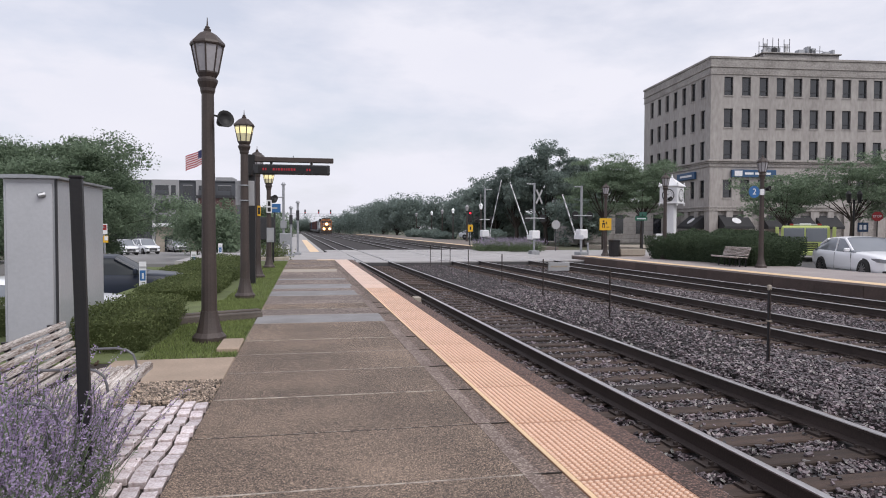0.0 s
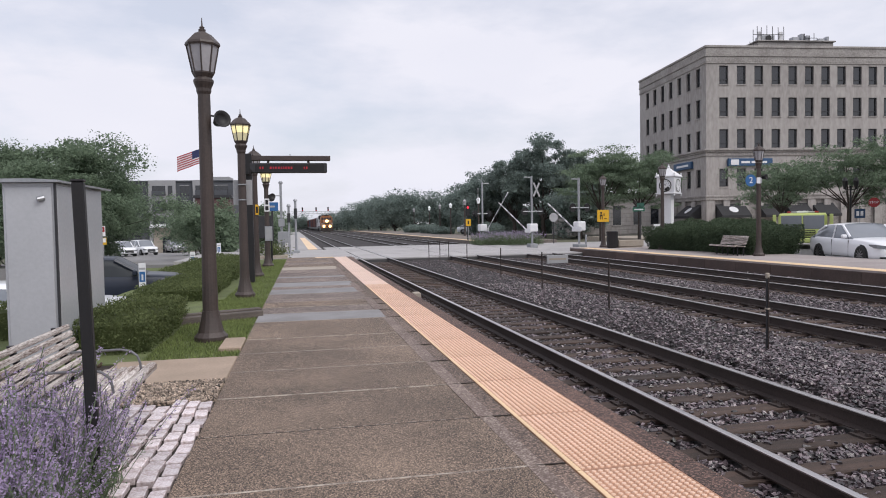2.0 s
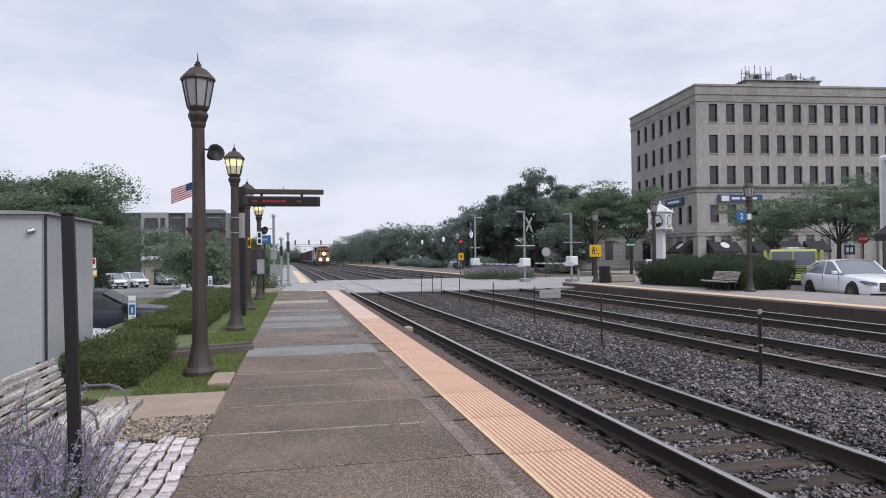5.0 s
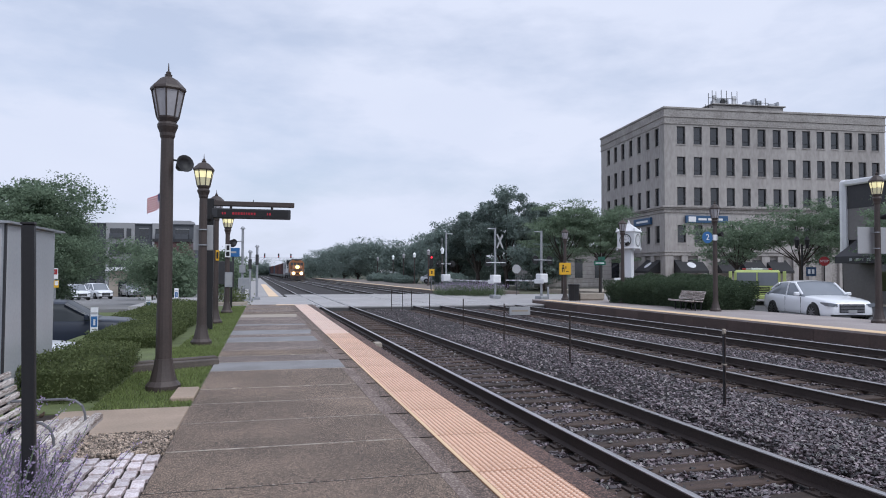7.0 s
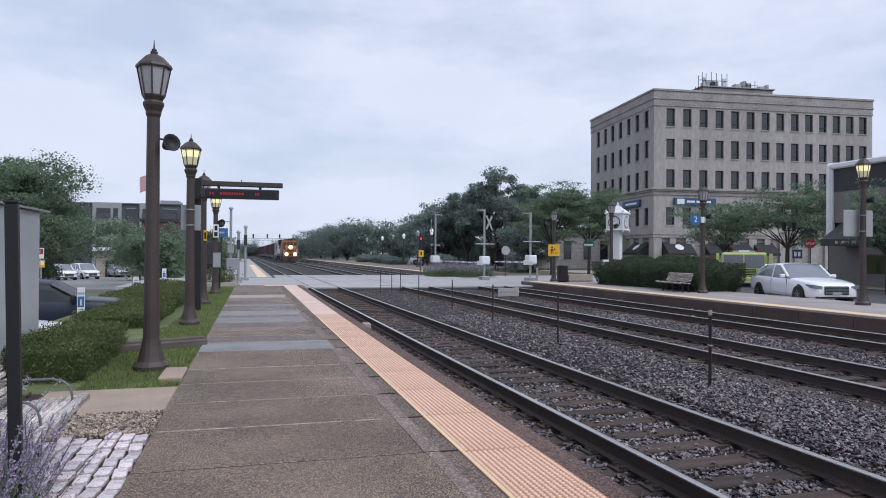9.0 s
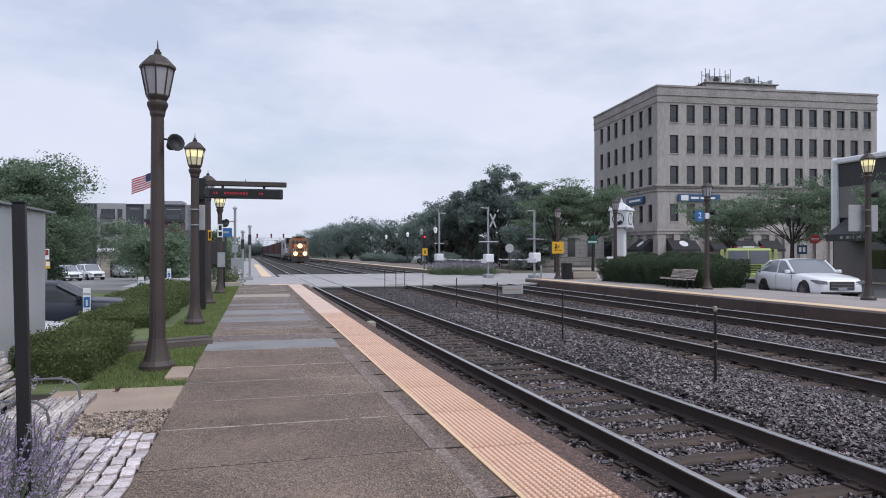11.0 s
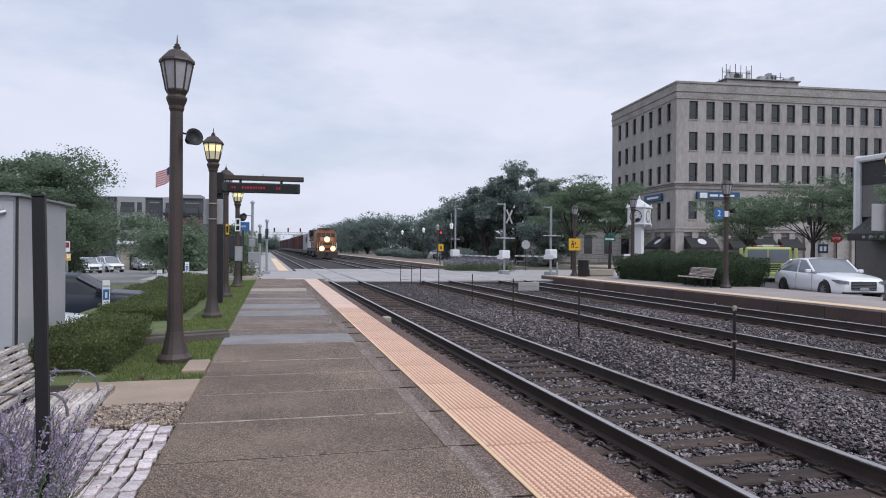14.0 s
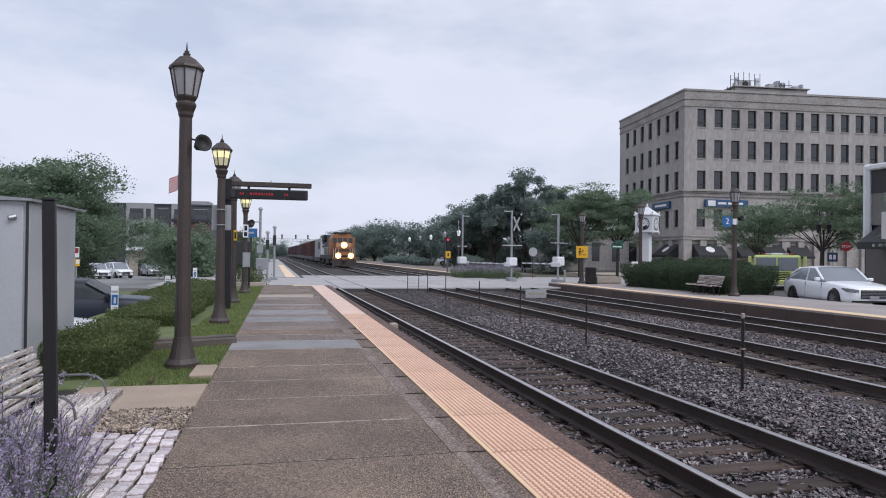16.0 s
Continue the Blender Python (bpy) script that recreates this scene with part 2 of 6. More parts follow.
def prism(bm, outline, axis, a, b):
    """Extrude a 2D outline along an axis ('x', 'y' or 'z') from a to b."""
    def v(p, w):
        return {"x": (w, p[0], p[1]), "y": (p[0], w, p[1]), "z": (p[0], p[1], w)}[axis]
    A = [bm.verts.new(v(p, a)) for p in outline]
    B = [bm.verts.new(v(p, b)) for p in outline]
    n = len(outline)
    for i in range(n):
        bm.faces.new((A[i], A[(i + 1) % n], B[(i + 1) % n], B[i]))
    bm.faces.new(A[::-1])
    bm.faces.new(B)
    bmesh.ops.recalc_face_normals(bm, faces=bm.faces[:])
    return bm


def mesh_of(name, bm, material, smooth=False):
    me = bpy.data.meshes.new(name)
    bm.normal_update()
    bm.to_mesh(me)
    bm.free()
    if material:
        me.materials.append(material)
    if smooth:
        me.polygons.foreach_set("use_smooth", [True] * len(me.polygons))
    return me


def part(name, bm, material, parent, label="", smooth=False):
    ob = new(name, mesh_of(name, bm, material, smooth) if isinstance(bm, bmesh.types.BMesh) else bm)
    ob.parent = parent
    if label:
        tagged(ob, label)
    return ob


def thing(name, m, label, category, group="", kind=""):
    ob = new(name)
    ob.empty_display_size = 0.2
    ob.matrix_basis = m
    return tagged(ob, label, category, group, kind)


def solid(name, bm, material, m, label, category, group="", kind="", smooth=False):
    ob = new(name, mesh_of(name, bm, material, smooth))
    ob.matrix_basis = m
    return tagged(ob, label, category, group, kind)


def B():
    return bmesh.new()


def bulk(name, verts, faces, material):
    """A large joined mesh from arrays of corners and of quads or triangles."""
    me = bpy.data.meshes.new(name)
    k = faces.shape[1]
    me.vertices.add(len(verts))
    me.vertices.foreach_set("co", np.ascontiguousarray(verts, dtype=np.float32).ravel())
    me.loops.add(faces.size)
    me.loops.foreach_set("vertex_index", np.ascontiguousarray(faces, dtype=np.int32).ravel())
    me.polygons.add(len(faces))
    me.polygons.foreach_set("loop_start", np.arange(0, faces.size, k, dtype=np.int32))
    me.update(calc_edges=True)
    me.shade_flat()
    me.materials.append(material)
    return me


def leaves(points, size, rng, flat=0.0, aspect=0.55):
    """A small tilted rhombic leaf at every point; returns corners and quads."""
    n = len(points)
    d = rng.normal(size=(n, 3))
    d[:, 2] *= 1 - flat
    d /= np.linalg.norm(d, axis=1)[:, None] + 1e-9
    e = np.cross(d, rng.normal(size=(n, 3)))
    e /= np.linalg.norm(e, axis=1)[:, None] + 1e-9
    s = size * rng.uniform(0.6, 1.4, (n, 1))
    v = np.stack([points - d * s, points + e * s * aspect, points + d * s, points - e * s * aspect], 1).reshape(-1, 3)
    return v, np.arange(4 * n).reshape(n, 4)


def stones(pts, size, rng, form=(1, 1, 1), tip=3.0):
    """A rough six-sided stone at every point."""
    n = len(pts)
    cube = np.array([(x, y, z) for z in (-1, 1) for x, y in ((-1, -1), (1, -1), (1, 1), (-1, 1))], float)
    s = size * rng.uniform(0.6, 1.25, (n, 1, 3)) * rng.uniform(0.6, 1.3, (n, 1, 1)) * np.array(form)
    v = cube[None] * s * rng.uniform(0.7, 1.1, (n, 8, 1)) + rng.normal(0, 0.12, (n, 8, 3)) * s
    ang = np.column_stack([rng.uniform(0, math.tau, n), rng.normal(0, tip, n)])
    c, sn = np.cos(ang), np.sin(ang)
    x, y, z = v[..., 0].copy(), v[..., 1].copy(), v[..., 2].copy()
    x, y = x * c[:, :1] - y * sn[:, :1], x * sn[:, :1] + y * c[:, :1]
    y, z = y * c[:, 1:] - z * sn[:, 1:], y * sn[:, 1:] + z * c[:, 1:]
    v = np.stack([x, y, z], -1) + pts[:, None, :]
    q = np.array([(3, 2, 1, 0), (4, 5, 6, 7), (0, 1, 5, 4), (1, 2, 6, 5), (2, 3, 7, 6), (3, 0, 4, 7)])
    f = (np.arange(n)[:, None, None] * 8 + q[None]).reshape(-1, 4)
    return v.reshape(-1, 3), f


# ---------------------------------------------------------------- the lines of the place
RAILWAY = pose(0, -0.18, 0, 0, 0, 1.05)      # the tracks run at a slight angle to the platform's back edge
EDGE = pose(0, 0, 0, 0, 0, 0.5)              # the tactile edge lies between the two
RAIL_TOP, TIE_TOP, BED = -0.205, -0.375, -0.40
TRACKS = (4.13, 8.97, 13.25)
EARTH_Z = -2.4


def lower(y):
    """Level of the lower parking area and street beside the platform."""
    return -0.55 - 0.0135 * max(y, 0)


# ---------------------------------------------------------------- ground
def make_ground():
    xs = [-2500, -400, -120, -60, -30, -16, -8, -4.4, -3.0, -1.9, 2.0, 16, 20, 30, 60, 120, 400, 2500]
    ys = [-2500, -400, -60, -10, 0, 10, 20, 30, 45, 60, 80, 110, 160, 300, 700, 2500]

    def z(x, y):
        if x <= -4.4:
            return lower(min(y, 110)) - 0.04
        if x <= -1.9:
            t = (x + 4.4) / 2.5
            return (1 - t) * (lower(min(y, 110)) - 0.04) + t * -0.06 if y < 160 else -0.5 - 1.5 * (1 - t)
        return -0.62
    bm = B()
    g = [[bm.verts.new((x, y, z(x, y))) for x in xs] for y in ys]
    for j in range(len(ys) - 1):
        for i in range(len(xs) - 1):
            bm.faces.new((g[j][i], g[j][i + 1], g[j + 1][i + 1], g[j + 1][i]))
    solid("ground", bm, EARTH, pose(0, 0, 0), "flat open ground of grass and earth", "ground", kind="structure")


make_ground()


def slab(name, x0, x1, y0, y1, z0, z1, material, label, category, m=None, bev=0.0, kind="structure"):
    return solid(name, bx(B(), x0, x1, y0, y1, z0, z1, bev), material, m or pose(0, 0, 0), label, category, kind=kind)


# ---------------------------------------------------------------- the near platform
LEFT = -0.84


def platform():
    base = slab("pavement", LEFT + 0.01, 2.2, -6, 33.1, -0.6, -0.008, EDGED, "exposed aggregate concrete station platform", "platform")
    # joints at about 1.12 m; smooth patched bands farther on
    ys = [-5.2, -4.0, -2.9, -1.78, -0.66, 0.46, 1.58, 2.70, 3.82, 4.94, 6.08, 7.2, 8.25, 9.3, 10.95, 12.0, 12.9, 13.8, 14.3, 15.4, 16.6, 17.3,
          18.6, 20.2, 20.7, 22.3, 23.9, 25.5, 27.1, 28.7, 30.3, 31.7, 33.1]
    pale = {14: SMOOTH, 19: SMOOTH, 21: SMOOTH, 23: SMOOTH, 26: CONC}
    worn = {15, 17, 18, 20, 22, 24, 25, 28, 30}
    for i, (a, b) in enumerate(zip(ys, ys[1:])):
        bm = B()
        g = 0.006
        bx(bm, LEFT, 1.405 - 0.0128 * (a + b) / 2, a + g, b - g, -0.05, 0.0 + (0.002 if i % 3 else -0.002), 0.004)
        part("slab", bm, pale.get(i, AGG_DARK if i in worn else AGG), base)
    rng = np.random.default_rng(12)
    for y in ys[6:20]:
        if y == 4.94:
            part("joint_filler", bx(B(), LEFT + 0.01, 1.40 - 0.0128 * y, y - 0.012, y - 0.001, -0.05, 0.0035), JOINT_DARK, base, "dark cracked joint")
            x = LEFT + 0.05
            while x < 1.15:
                w = rng.uniform(0.02, 0.09)
                part("sealant", bx(B(), x, x + w, y - 0.001, y + rng.uniform(0.006, 0.013), -0.05, 0.004), JOINT_PALE, base, "broken pale sealant")
                x += w + rng.uniform(0.01, 0.08)
            continue
        part("joint_filler", bx(B(), LEFT + 0.01, 1.40 - 0.0128 * y, y - 0.009, y + 0.009, -0.05, 0.0032), JOINT_PALE, base, "pale joint sealant")
    for i in range(13):
        a = -5.2 + i * 2.95
        part("edge_slab", bx(B(), 1.20, 1.592, a + 0.003, min(a + 2.947, 33.0), -0.05, -0.003), EDGED, base).matrix_basis = EDGE
        part("coping", bx(B(), 2.215, 2.42, a + 0.004, min(a + 2.946, 33.0), -0.55, -0.004, 0.01), COPE, base).matrix_basis = EDGE
    for y0, y1, w in ((-5, 4.93, 0.11), (4.955, 7.15, 0.13), (7.2, 10.9, 0.15), (12.05, 14.2, 0.16), (15.45, 17.9, 0.13), (20.8, 24.5, 0.12), (27.2, 31.5, 0.12)):
        part("edge_strip", bx(B(), -w / 2, w / 2, y0, y1, -0.05, 0.0045), EDGING, base, "paler worn mortar band").matrix_basis = pose(1.405, 0, 0, 0, 0, 0.733)
    for y in ys[5:18]:
        x = 1.40 - 0.0128 * y
        part("joint_filler", bx(B(), x, 1.588 - 0.0087 * y, y - 0.008, y + 0.004, -0.05, 0.0052), JOINT_DARK, base, "dark cracked joint")
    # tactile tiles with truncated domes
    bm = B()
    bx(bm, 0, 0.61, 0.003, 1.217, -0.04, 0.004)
    tile = mesh_of("tactile_tile", bm, TACT_SHADED)
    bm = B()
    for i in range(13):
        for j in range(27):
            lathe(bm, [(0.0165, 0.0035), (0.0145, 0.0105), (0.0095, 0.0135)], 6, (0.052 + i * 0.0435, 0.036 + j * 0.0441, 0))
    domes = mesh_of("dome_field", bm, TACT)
    border = mesh_of("border", bx(B(), 0.002, 0.034, 0.004, 1.216, 0.0, 0.008), TACTY)
    bm = B()
    bx(bm, 0, 0.61, 0.003, 1.217, -0.04, 0.004)
    for i in range(10):
        bx(bm, 0.02 + i * 0.06, 0.05 + i * 0.06, 0.02, 1.2, 0.004, 0.009)
    far = mesh_of("tactile_tile_far", bm, TACT)
    far.materials[0] = TACT
    for i in range(31):
        y = -4.9 + 1.22 * i
        if y > 31.9:
            break
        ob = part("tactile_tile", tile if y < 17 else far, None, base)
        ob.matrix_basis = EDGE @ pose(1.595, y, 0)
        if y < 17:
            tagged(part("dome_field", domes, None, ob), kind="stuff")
            part("border", border, None, ob, "plain yellowish border")
    part("end_tile", bx(B(), 0.75, 1.585, 32.4, 33.0, -0.02, 0.008), TACTY, base, "yellowish tactile end tile").matrix_basis = EDGE


platform()


def far_platform():
    base = slab("pavement_far", -1.0, 1.9, 44.0, 175, -0.6, 0.0, ROADC, "concrete platform beyond the level crossing", "platform", RAILWAY)
    for i in range(24):
        part("tactile_tile", bx(B(), 1.0, 1.61, 44.1 + 1.8 * i, 45.88 + 1.8 * i, -0.02, 0.008), TACTY, base).matrix_basis = pose(0, 0, 0)
    slab("pavement_corner", -6, 2.35, 33.15, 43.9, -0.6, -0.03, ROADC, "concrete sidewalk and road at the crossing", "pavement")


far_platform()


# ---------------------------------------------------------------- tracks
def tracks():
    rng = np.random.default_rng(4)
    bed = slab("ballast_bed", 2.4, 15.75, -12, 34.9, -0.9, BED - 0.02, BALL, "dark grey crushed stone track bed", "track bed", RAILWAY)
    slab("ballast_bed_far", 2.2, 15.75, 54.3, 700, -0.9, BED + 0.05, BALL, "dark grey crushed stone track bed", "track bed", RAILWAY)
    tie = mesh_of("tie", bx(B(), -1.3, 1.3, -0.115, 0.115, -0.18, 0, 0.012), TIE)
    plate = bx(B(), -0.18, 0.18, -0.09, 0.09, 0, 0.02)
    for sx in (-0.12, 0.12):
        for sy in (-0.06, 0.06):
            bx(plate, sx - 0.015, sx + 0.015, sy - 0.015, sy + 0.015, 0.02, 0.045)
    plate = mesh_of("tie_plate", plate, RUST)
    for k, c in enumerate(TRACKS):
        tr = thing("railway_track", RAILWAY @ pose(c, 0, 0), "steel rails on dark wooden ties in ballast", "railway track", "railway tracks", "structure")
        for sx, nm in ((-1, "rail"), (1, "rail")):
            x = sx * 0.7525
            web = [(x - 0.07, TIE_TOP + 0.01), (x + 0.07, TIE_TOP + 0.01), (x + 0.07, TIE_TOP + 0.022), (x + 0.012, TIE_TOP + 0.04), (x + 0.012, RAIL_TOP - 0.04),
                   (x + 0.036, RAIL_TOP - 0.03), (x + 0.036, RAIL_TOP - 0.012), (x - 0.036, RAIL_TOP - 0.012), (x - 0.036, RAIL_TOP - 0.03),
                   (x - 0.012, RAIL_TOP - 0.04), (x - 0.012, TIE_TOP + 0.04), (x - 0.07, TIE_TOP + 0.022)]
            r = part(nm, prism(B(), web, "y", -12, 650), RUST, tr, "rust-brown steel rail with a polished head")
            head = [(x - 0.036, RAIL_TOP - 0.012), (x + 0.036, RAIL_TOP - 0.012), (x + 0.034, RAIL_TOP - 0.003), (x + 0.022, RAIL_TOP), (x - 0.022, RAIL_TOP), (x - 0.034, RAIL_TOP - 0.003)]
            part("rail_head", prism(B(), head, "y", -12, 650), SHINE, r, "shiny worn rail head")
        for i in range(66):
            y = 0.2 + i * 0.52
            t = part("tie", tie, None, tr)
            t.matrix_basis = pose(rng.uniform(-0.04, 0.04), y, TIE_TOP - rng.uniform(0, 0.012), 0, 0, rng.uniform(-0.8, 0.8))
            if k == 0 or (k == 1 and i < 50):
                for sx in (-0.7525, 0.7525):
                    p = part("tie_plate", plate, None, tr)
                    p.matrix_basis = pose(sx, y, TIE_TOP - 0.006)
        bm = B()
        for i in range(200):
            y = 54.6 + i * 0.55
            bx(bm, -1.3, 1.3, y - 0.11, y + 0.11, TIE_TOP - 0.15, TIE_TOP)
        tagged(part("far_ties", bm, TIE, tr), kind="stuff")
    # loose stones, densest close by
    pts = []
    for n, y0, y1, x0, x1 in ((46000, 1.5, 9, 2.45, 9.0), (34000, 9, 20, 2.45, 13), (10000, 20, 34.5, 2.45, 15.6), (7000, 5, 20, 9, 15.6)):
        p = np.stack([rng.uniform(x0, x1, n), rng.uniform(y0, y1, n), np.zeros(n)], 1)
        pts.append(p)
    p = np.concatenate(pts)
    off = np.min(np.abs(p[:, :1] - np.array([TRACKS])), axis=1)
    near_rail = np.abs(off - 0.7525) < 0.10
    on_tie = (off < 1.32) & (np.abs((p[:, 1] - 0.2 + 0.26) % 0.52 - 0.26) < 0.125)
    keep = ~near_rail & (~on_tie | (rng.random(len(p)) < 0.03))
    p = p[keep]
    off = off[keep]
    crown = np.where(off > 1.4, 0.02, -0.005) + np.where(on_tie[keep], 0.03, 0)
    p[:, 2] = BED + crown + rng.uniform(-0.02, 0.015, len(p))
    p[:, 2] += np.where((p[:, 0] > 5.6) & (p[:, 0] < 7.4), 0.03, 0)
    v, f = stones(p, 0.0168, rng, (1.45, 0.85, 0.58), 0.6)
    ob = new("ballast_stones", bulk("ballast_stones", v, f, STONE))
    ob.matrix_basis = RAILWAY @ pose(0, 0, 0)
    tagged(ob, "loose grey crushed ballast stones between the ties", "ballast", kind="stuff")


tracks()


def crossing():
    # concrete panels flush with the rail heads, with flange gaps
    base = slab("road", 2.35, 15.7, 34.95, 54.2, -0.9, -0.27, ASPH, "concrete panel level crossing over three tracks", "road", RAILWAY)
    edges = [2.36]
    for c in TRACKS:
        edges += [c - 0.7525 - 0.05, c - 0.7525 + 0.09, c + 0.7525 - 0.09, c + 0.7525 + 0.05]
    edges.append(15.69)
    for i in range(0, len(edges) - 1):
        a, b = edges[i], edges[i + 1]
        if b - a < 0.2:
            continue
        for j in range(8):
            y0 = 34.97 + j * 2.4
            part("panel", bx(B(), a + 0.01, b - 0.01, y0 + 0.01, y0 + 2.38, -0.3, RAIL_TOP + 0.002 - 0.004 * ((i + j) % 2), 0.01), ROADC, base)
    slab("road_approach", 15.75, 90, 37, 54.2, -0.9, -0.28, ROADC, "pale worn concrete side street", "road", RAILWAY)
    slab("road_approach_far", -90, -6.05, 40, 44, -3.0, -0.5, ROADL, "grey asphalt street", "road")


crossing()


def right_side():
    p = slab("pavement_right", 15.75, 20.2, -12, 36.9, -0.75, 0.0, RPLAT, "concrete far platform with brown brick face", "platform", RAILWAY)
    for i in range(26):
        part("tactile_tile", bx(B(), 15.78, 16.38, -11.9 + 1.83 * i, -10.09 + 1.83 * i, -0.02, 0.008), TACTY, p)
        part("face_panel", bx(B(), 15.70, 15.752, -11.9 + 1.87 * i, -10.04 + 1.87 * i, -0.7, -0.05, 0.006), FACE, p)
    slab("street", 20.2, 34, -60, 36.95, -0.9, -0.27, ASPH, "grey asphalt street beside the platform", "road", RAILWAY)
    slab("pavement_shops", 34.0, 42, -60, 36.9, -0.9, -0.18, CONC, "concrete sidewalk before the shops", "pavement", RAILWAY)
    slab("pavement_building", 30, 110, 55.5, 69.0, -0.9, -0.2, CONC, "concrete sidewalk round the corner building", "pavement")
    slab("pavement_far_right", 14.9, 22.0, 54.3, 180, -0.9, -0.02, STRIP, "concrete platform beyond the crossing", "platform", RAILWAY)
    q = slab("pavement_far_edge", 15.0, 15.6, 54.4, 170, -0.02, 0.0, TACTY, "yellow tactile platform edge", "platform edge", RAILWAY)
    q.location.z = 0.012


right_side()


def left_side():
    slab("street_left", -30, -8.6, -40, 32.9, -3, lower(16) - 0.02, ROADL, "grey asphalt parking lane", "road")
    bm = B()
    ys = [-40, 0, 30, 60, 110, 200]
    for a, b in zip(ys, ys[1:]):
        za, zb = lower(min(a, 110)), lower(min(b, 110))
        v = [bm.verts.new(p) for p in ((-26, a, za + 0.02), (-4.45, a, za + 0.02), (-4.45, b, zb + 0.02), (-26, b, zb + 0.02))]
        bm.faces.new(v)
    solid("road_left", bm, ROADL, pose(0, 0, 0.01), "grey asphalt parking lane and street", "road", kind="structure")
    slab("concrete_pad", -2.2, LEFT - 0.012, 7.05, 8.25, -0.3, -0.015, TAN, "pale worn concrete bench pad", "pavement", bev=0.01)
    slab("pavement_stub", -1.13, LEFT - 0.012, 8.66, 9.42, -0.3, 0.025, TAN, "small raised concrete pad beside the lamp post", "pavement", bev=0.015)
    slab("planting_soil", -6, LEFT - 0.012, -4, 8.3, -0.4, -0.05, SOIL, "dark soil of the planting bed", "soil")
    slab("lawn", -4.4, LEFT - 0.012, 8.26, 33, -0.5, -0.035, GRASSG, "green lawn strip beside the platform", "lawn")
    slab("lawn_mid", -9.6, -4.41, 22, 39.9, -1.5, lower(27) + 0.25, GRASSG, "green verge between the parking bays", "lawn")


left_side()


# ---------------------------------------------------------------- lamps along the platforms
LANT = mat("frosted_lantern_glass", (0.42, 0.41, 0.43), 0.4, 0, (0.31, 0.30, 0.32), 3, 20, 0.6, 0.05)
LIT = glow("lit_lantern", (0.55, 0.50, 0.32), 0.25)
LITC = glow("lamp_core", (1.0, 0.86, 0.45), 0.5)
LITW = glow("lit_bulb", (1.0, 0.85, 0.6), 2.5)


def street_lamp(m, lit, label, h=4.38, group="platform lamps", speaker=True):
    k = h / 4.38
    t = thing("street_lamp", m, label, "street lamp", group)
    part("base", lathe(B(), [(0.225, 0), (0.225, 0.07), (0.20, 0.10), (0.175, 0.13), (0.155, 0.2), (0.125, 0.33), (0.112, 0.42)], 16, turn=0.39), BROWN, t, smooth=False)
    part("pole", lathe(B(), [(0.105, 0.42), (0.092, 1.6 * k), (0.082, 3.38 * k), (0.098, 3.42 * k), (0.10, 3.46 * k), (0.132, 3.54 * k), (0.135, 3.57 * k), (0.10, 3.62 * k)], 16), BROWN, t, smooth=False)
    head = part("lantern", lathe(B(), [(0.11, 3.60 * k), (0.145, 3.66 * k), (0.145, 3.68 * k)], 8), BROWN, t)
    part("glass", lathe(B(), [(0.135, 3.68 * k), (0.205, 4.04 * k)], 8), LIT if lit else LANT, head, "lit yellowish glass" if lit else "dull frosted glass")
    if lit:
        part("glow_panel", lathe(B(), [(0.174, 3.86 * k), (0.202, 4.0 * k)], 8), LITC, head, "brightest part of the lit glass")
    for i in range(8):
        a = i * math.tau / 8
        c, s = math.cos(a), math.sin(a)
        part("rib", cyl(B(), (0.14 * c, 0.14 * s, 3.67 * k), (0.212 * c, 0.212 * s, 4.05 * k), 0.011, n=5), BROWN, head)
    part("roof", lathe(B(), [(0.225, 4.03 * k), (0.235, 4.05 * k), (0.225, 4.08 * k), (0.12, 4.19 * k), (0.045, 4.23 * k), (0.05, 4.26 * k), (0.03, 4.27 * k), (0.035, 4.29 * k), (0.012, 4.31 * k), (0.004, 4.42 * k)], 8), BROWN, head)
    if speaker:
        sp = part("loudspeaker", lathe(B(), [(0.05, -0.1), (0.07, -0.04), (0.10, 0.06), (0.12, 0.1), (0.115, 0.105), (0.08, 0.06)], 14), BLACK, t, "black horn loudspeaker", True)
        sp.matrix_basis = pose(0.2, -0.06, 3.02 * k, 80, 0, 30)
        part("bracket", cyl(B(), (0.08, 0, 3.1 * k), (0.2, 0, 3.08 * k), 0.014, n=6), BLACK, t)
    return t


def lamps():
    un, li = "brown iron lamp post with unlit lantern beside the platform", "brown iron lamp post with glowing lantern beside the platform"
    street_lamp(pose(-1.33, 9.6, -0.035), False, un)
    street_lamp(pose(-1.36, 15.5, -0.035, 0, 0, 20), True, li, 4.13, speaker=False)
    street_lamp(pose(-1.51, 21.7, -0.035), False, un, 4.06, speaker=False)
    street_lamp(pose(-1.44, 27.0, -0.035), True, li, 3.92)
    street_lamp(pose(17.85, 24.0, 0), False, un, 4.56)
    street_lamp(pose(17.86, 31.5, 0), False, un, 4.44)
    street_lamp(pose(16.7, 36.0, 0), False, un, 4.2, speaker=False)
    street_lamp(pose(18.8, 17.2, 0), True, li, 4.87)


lamps()


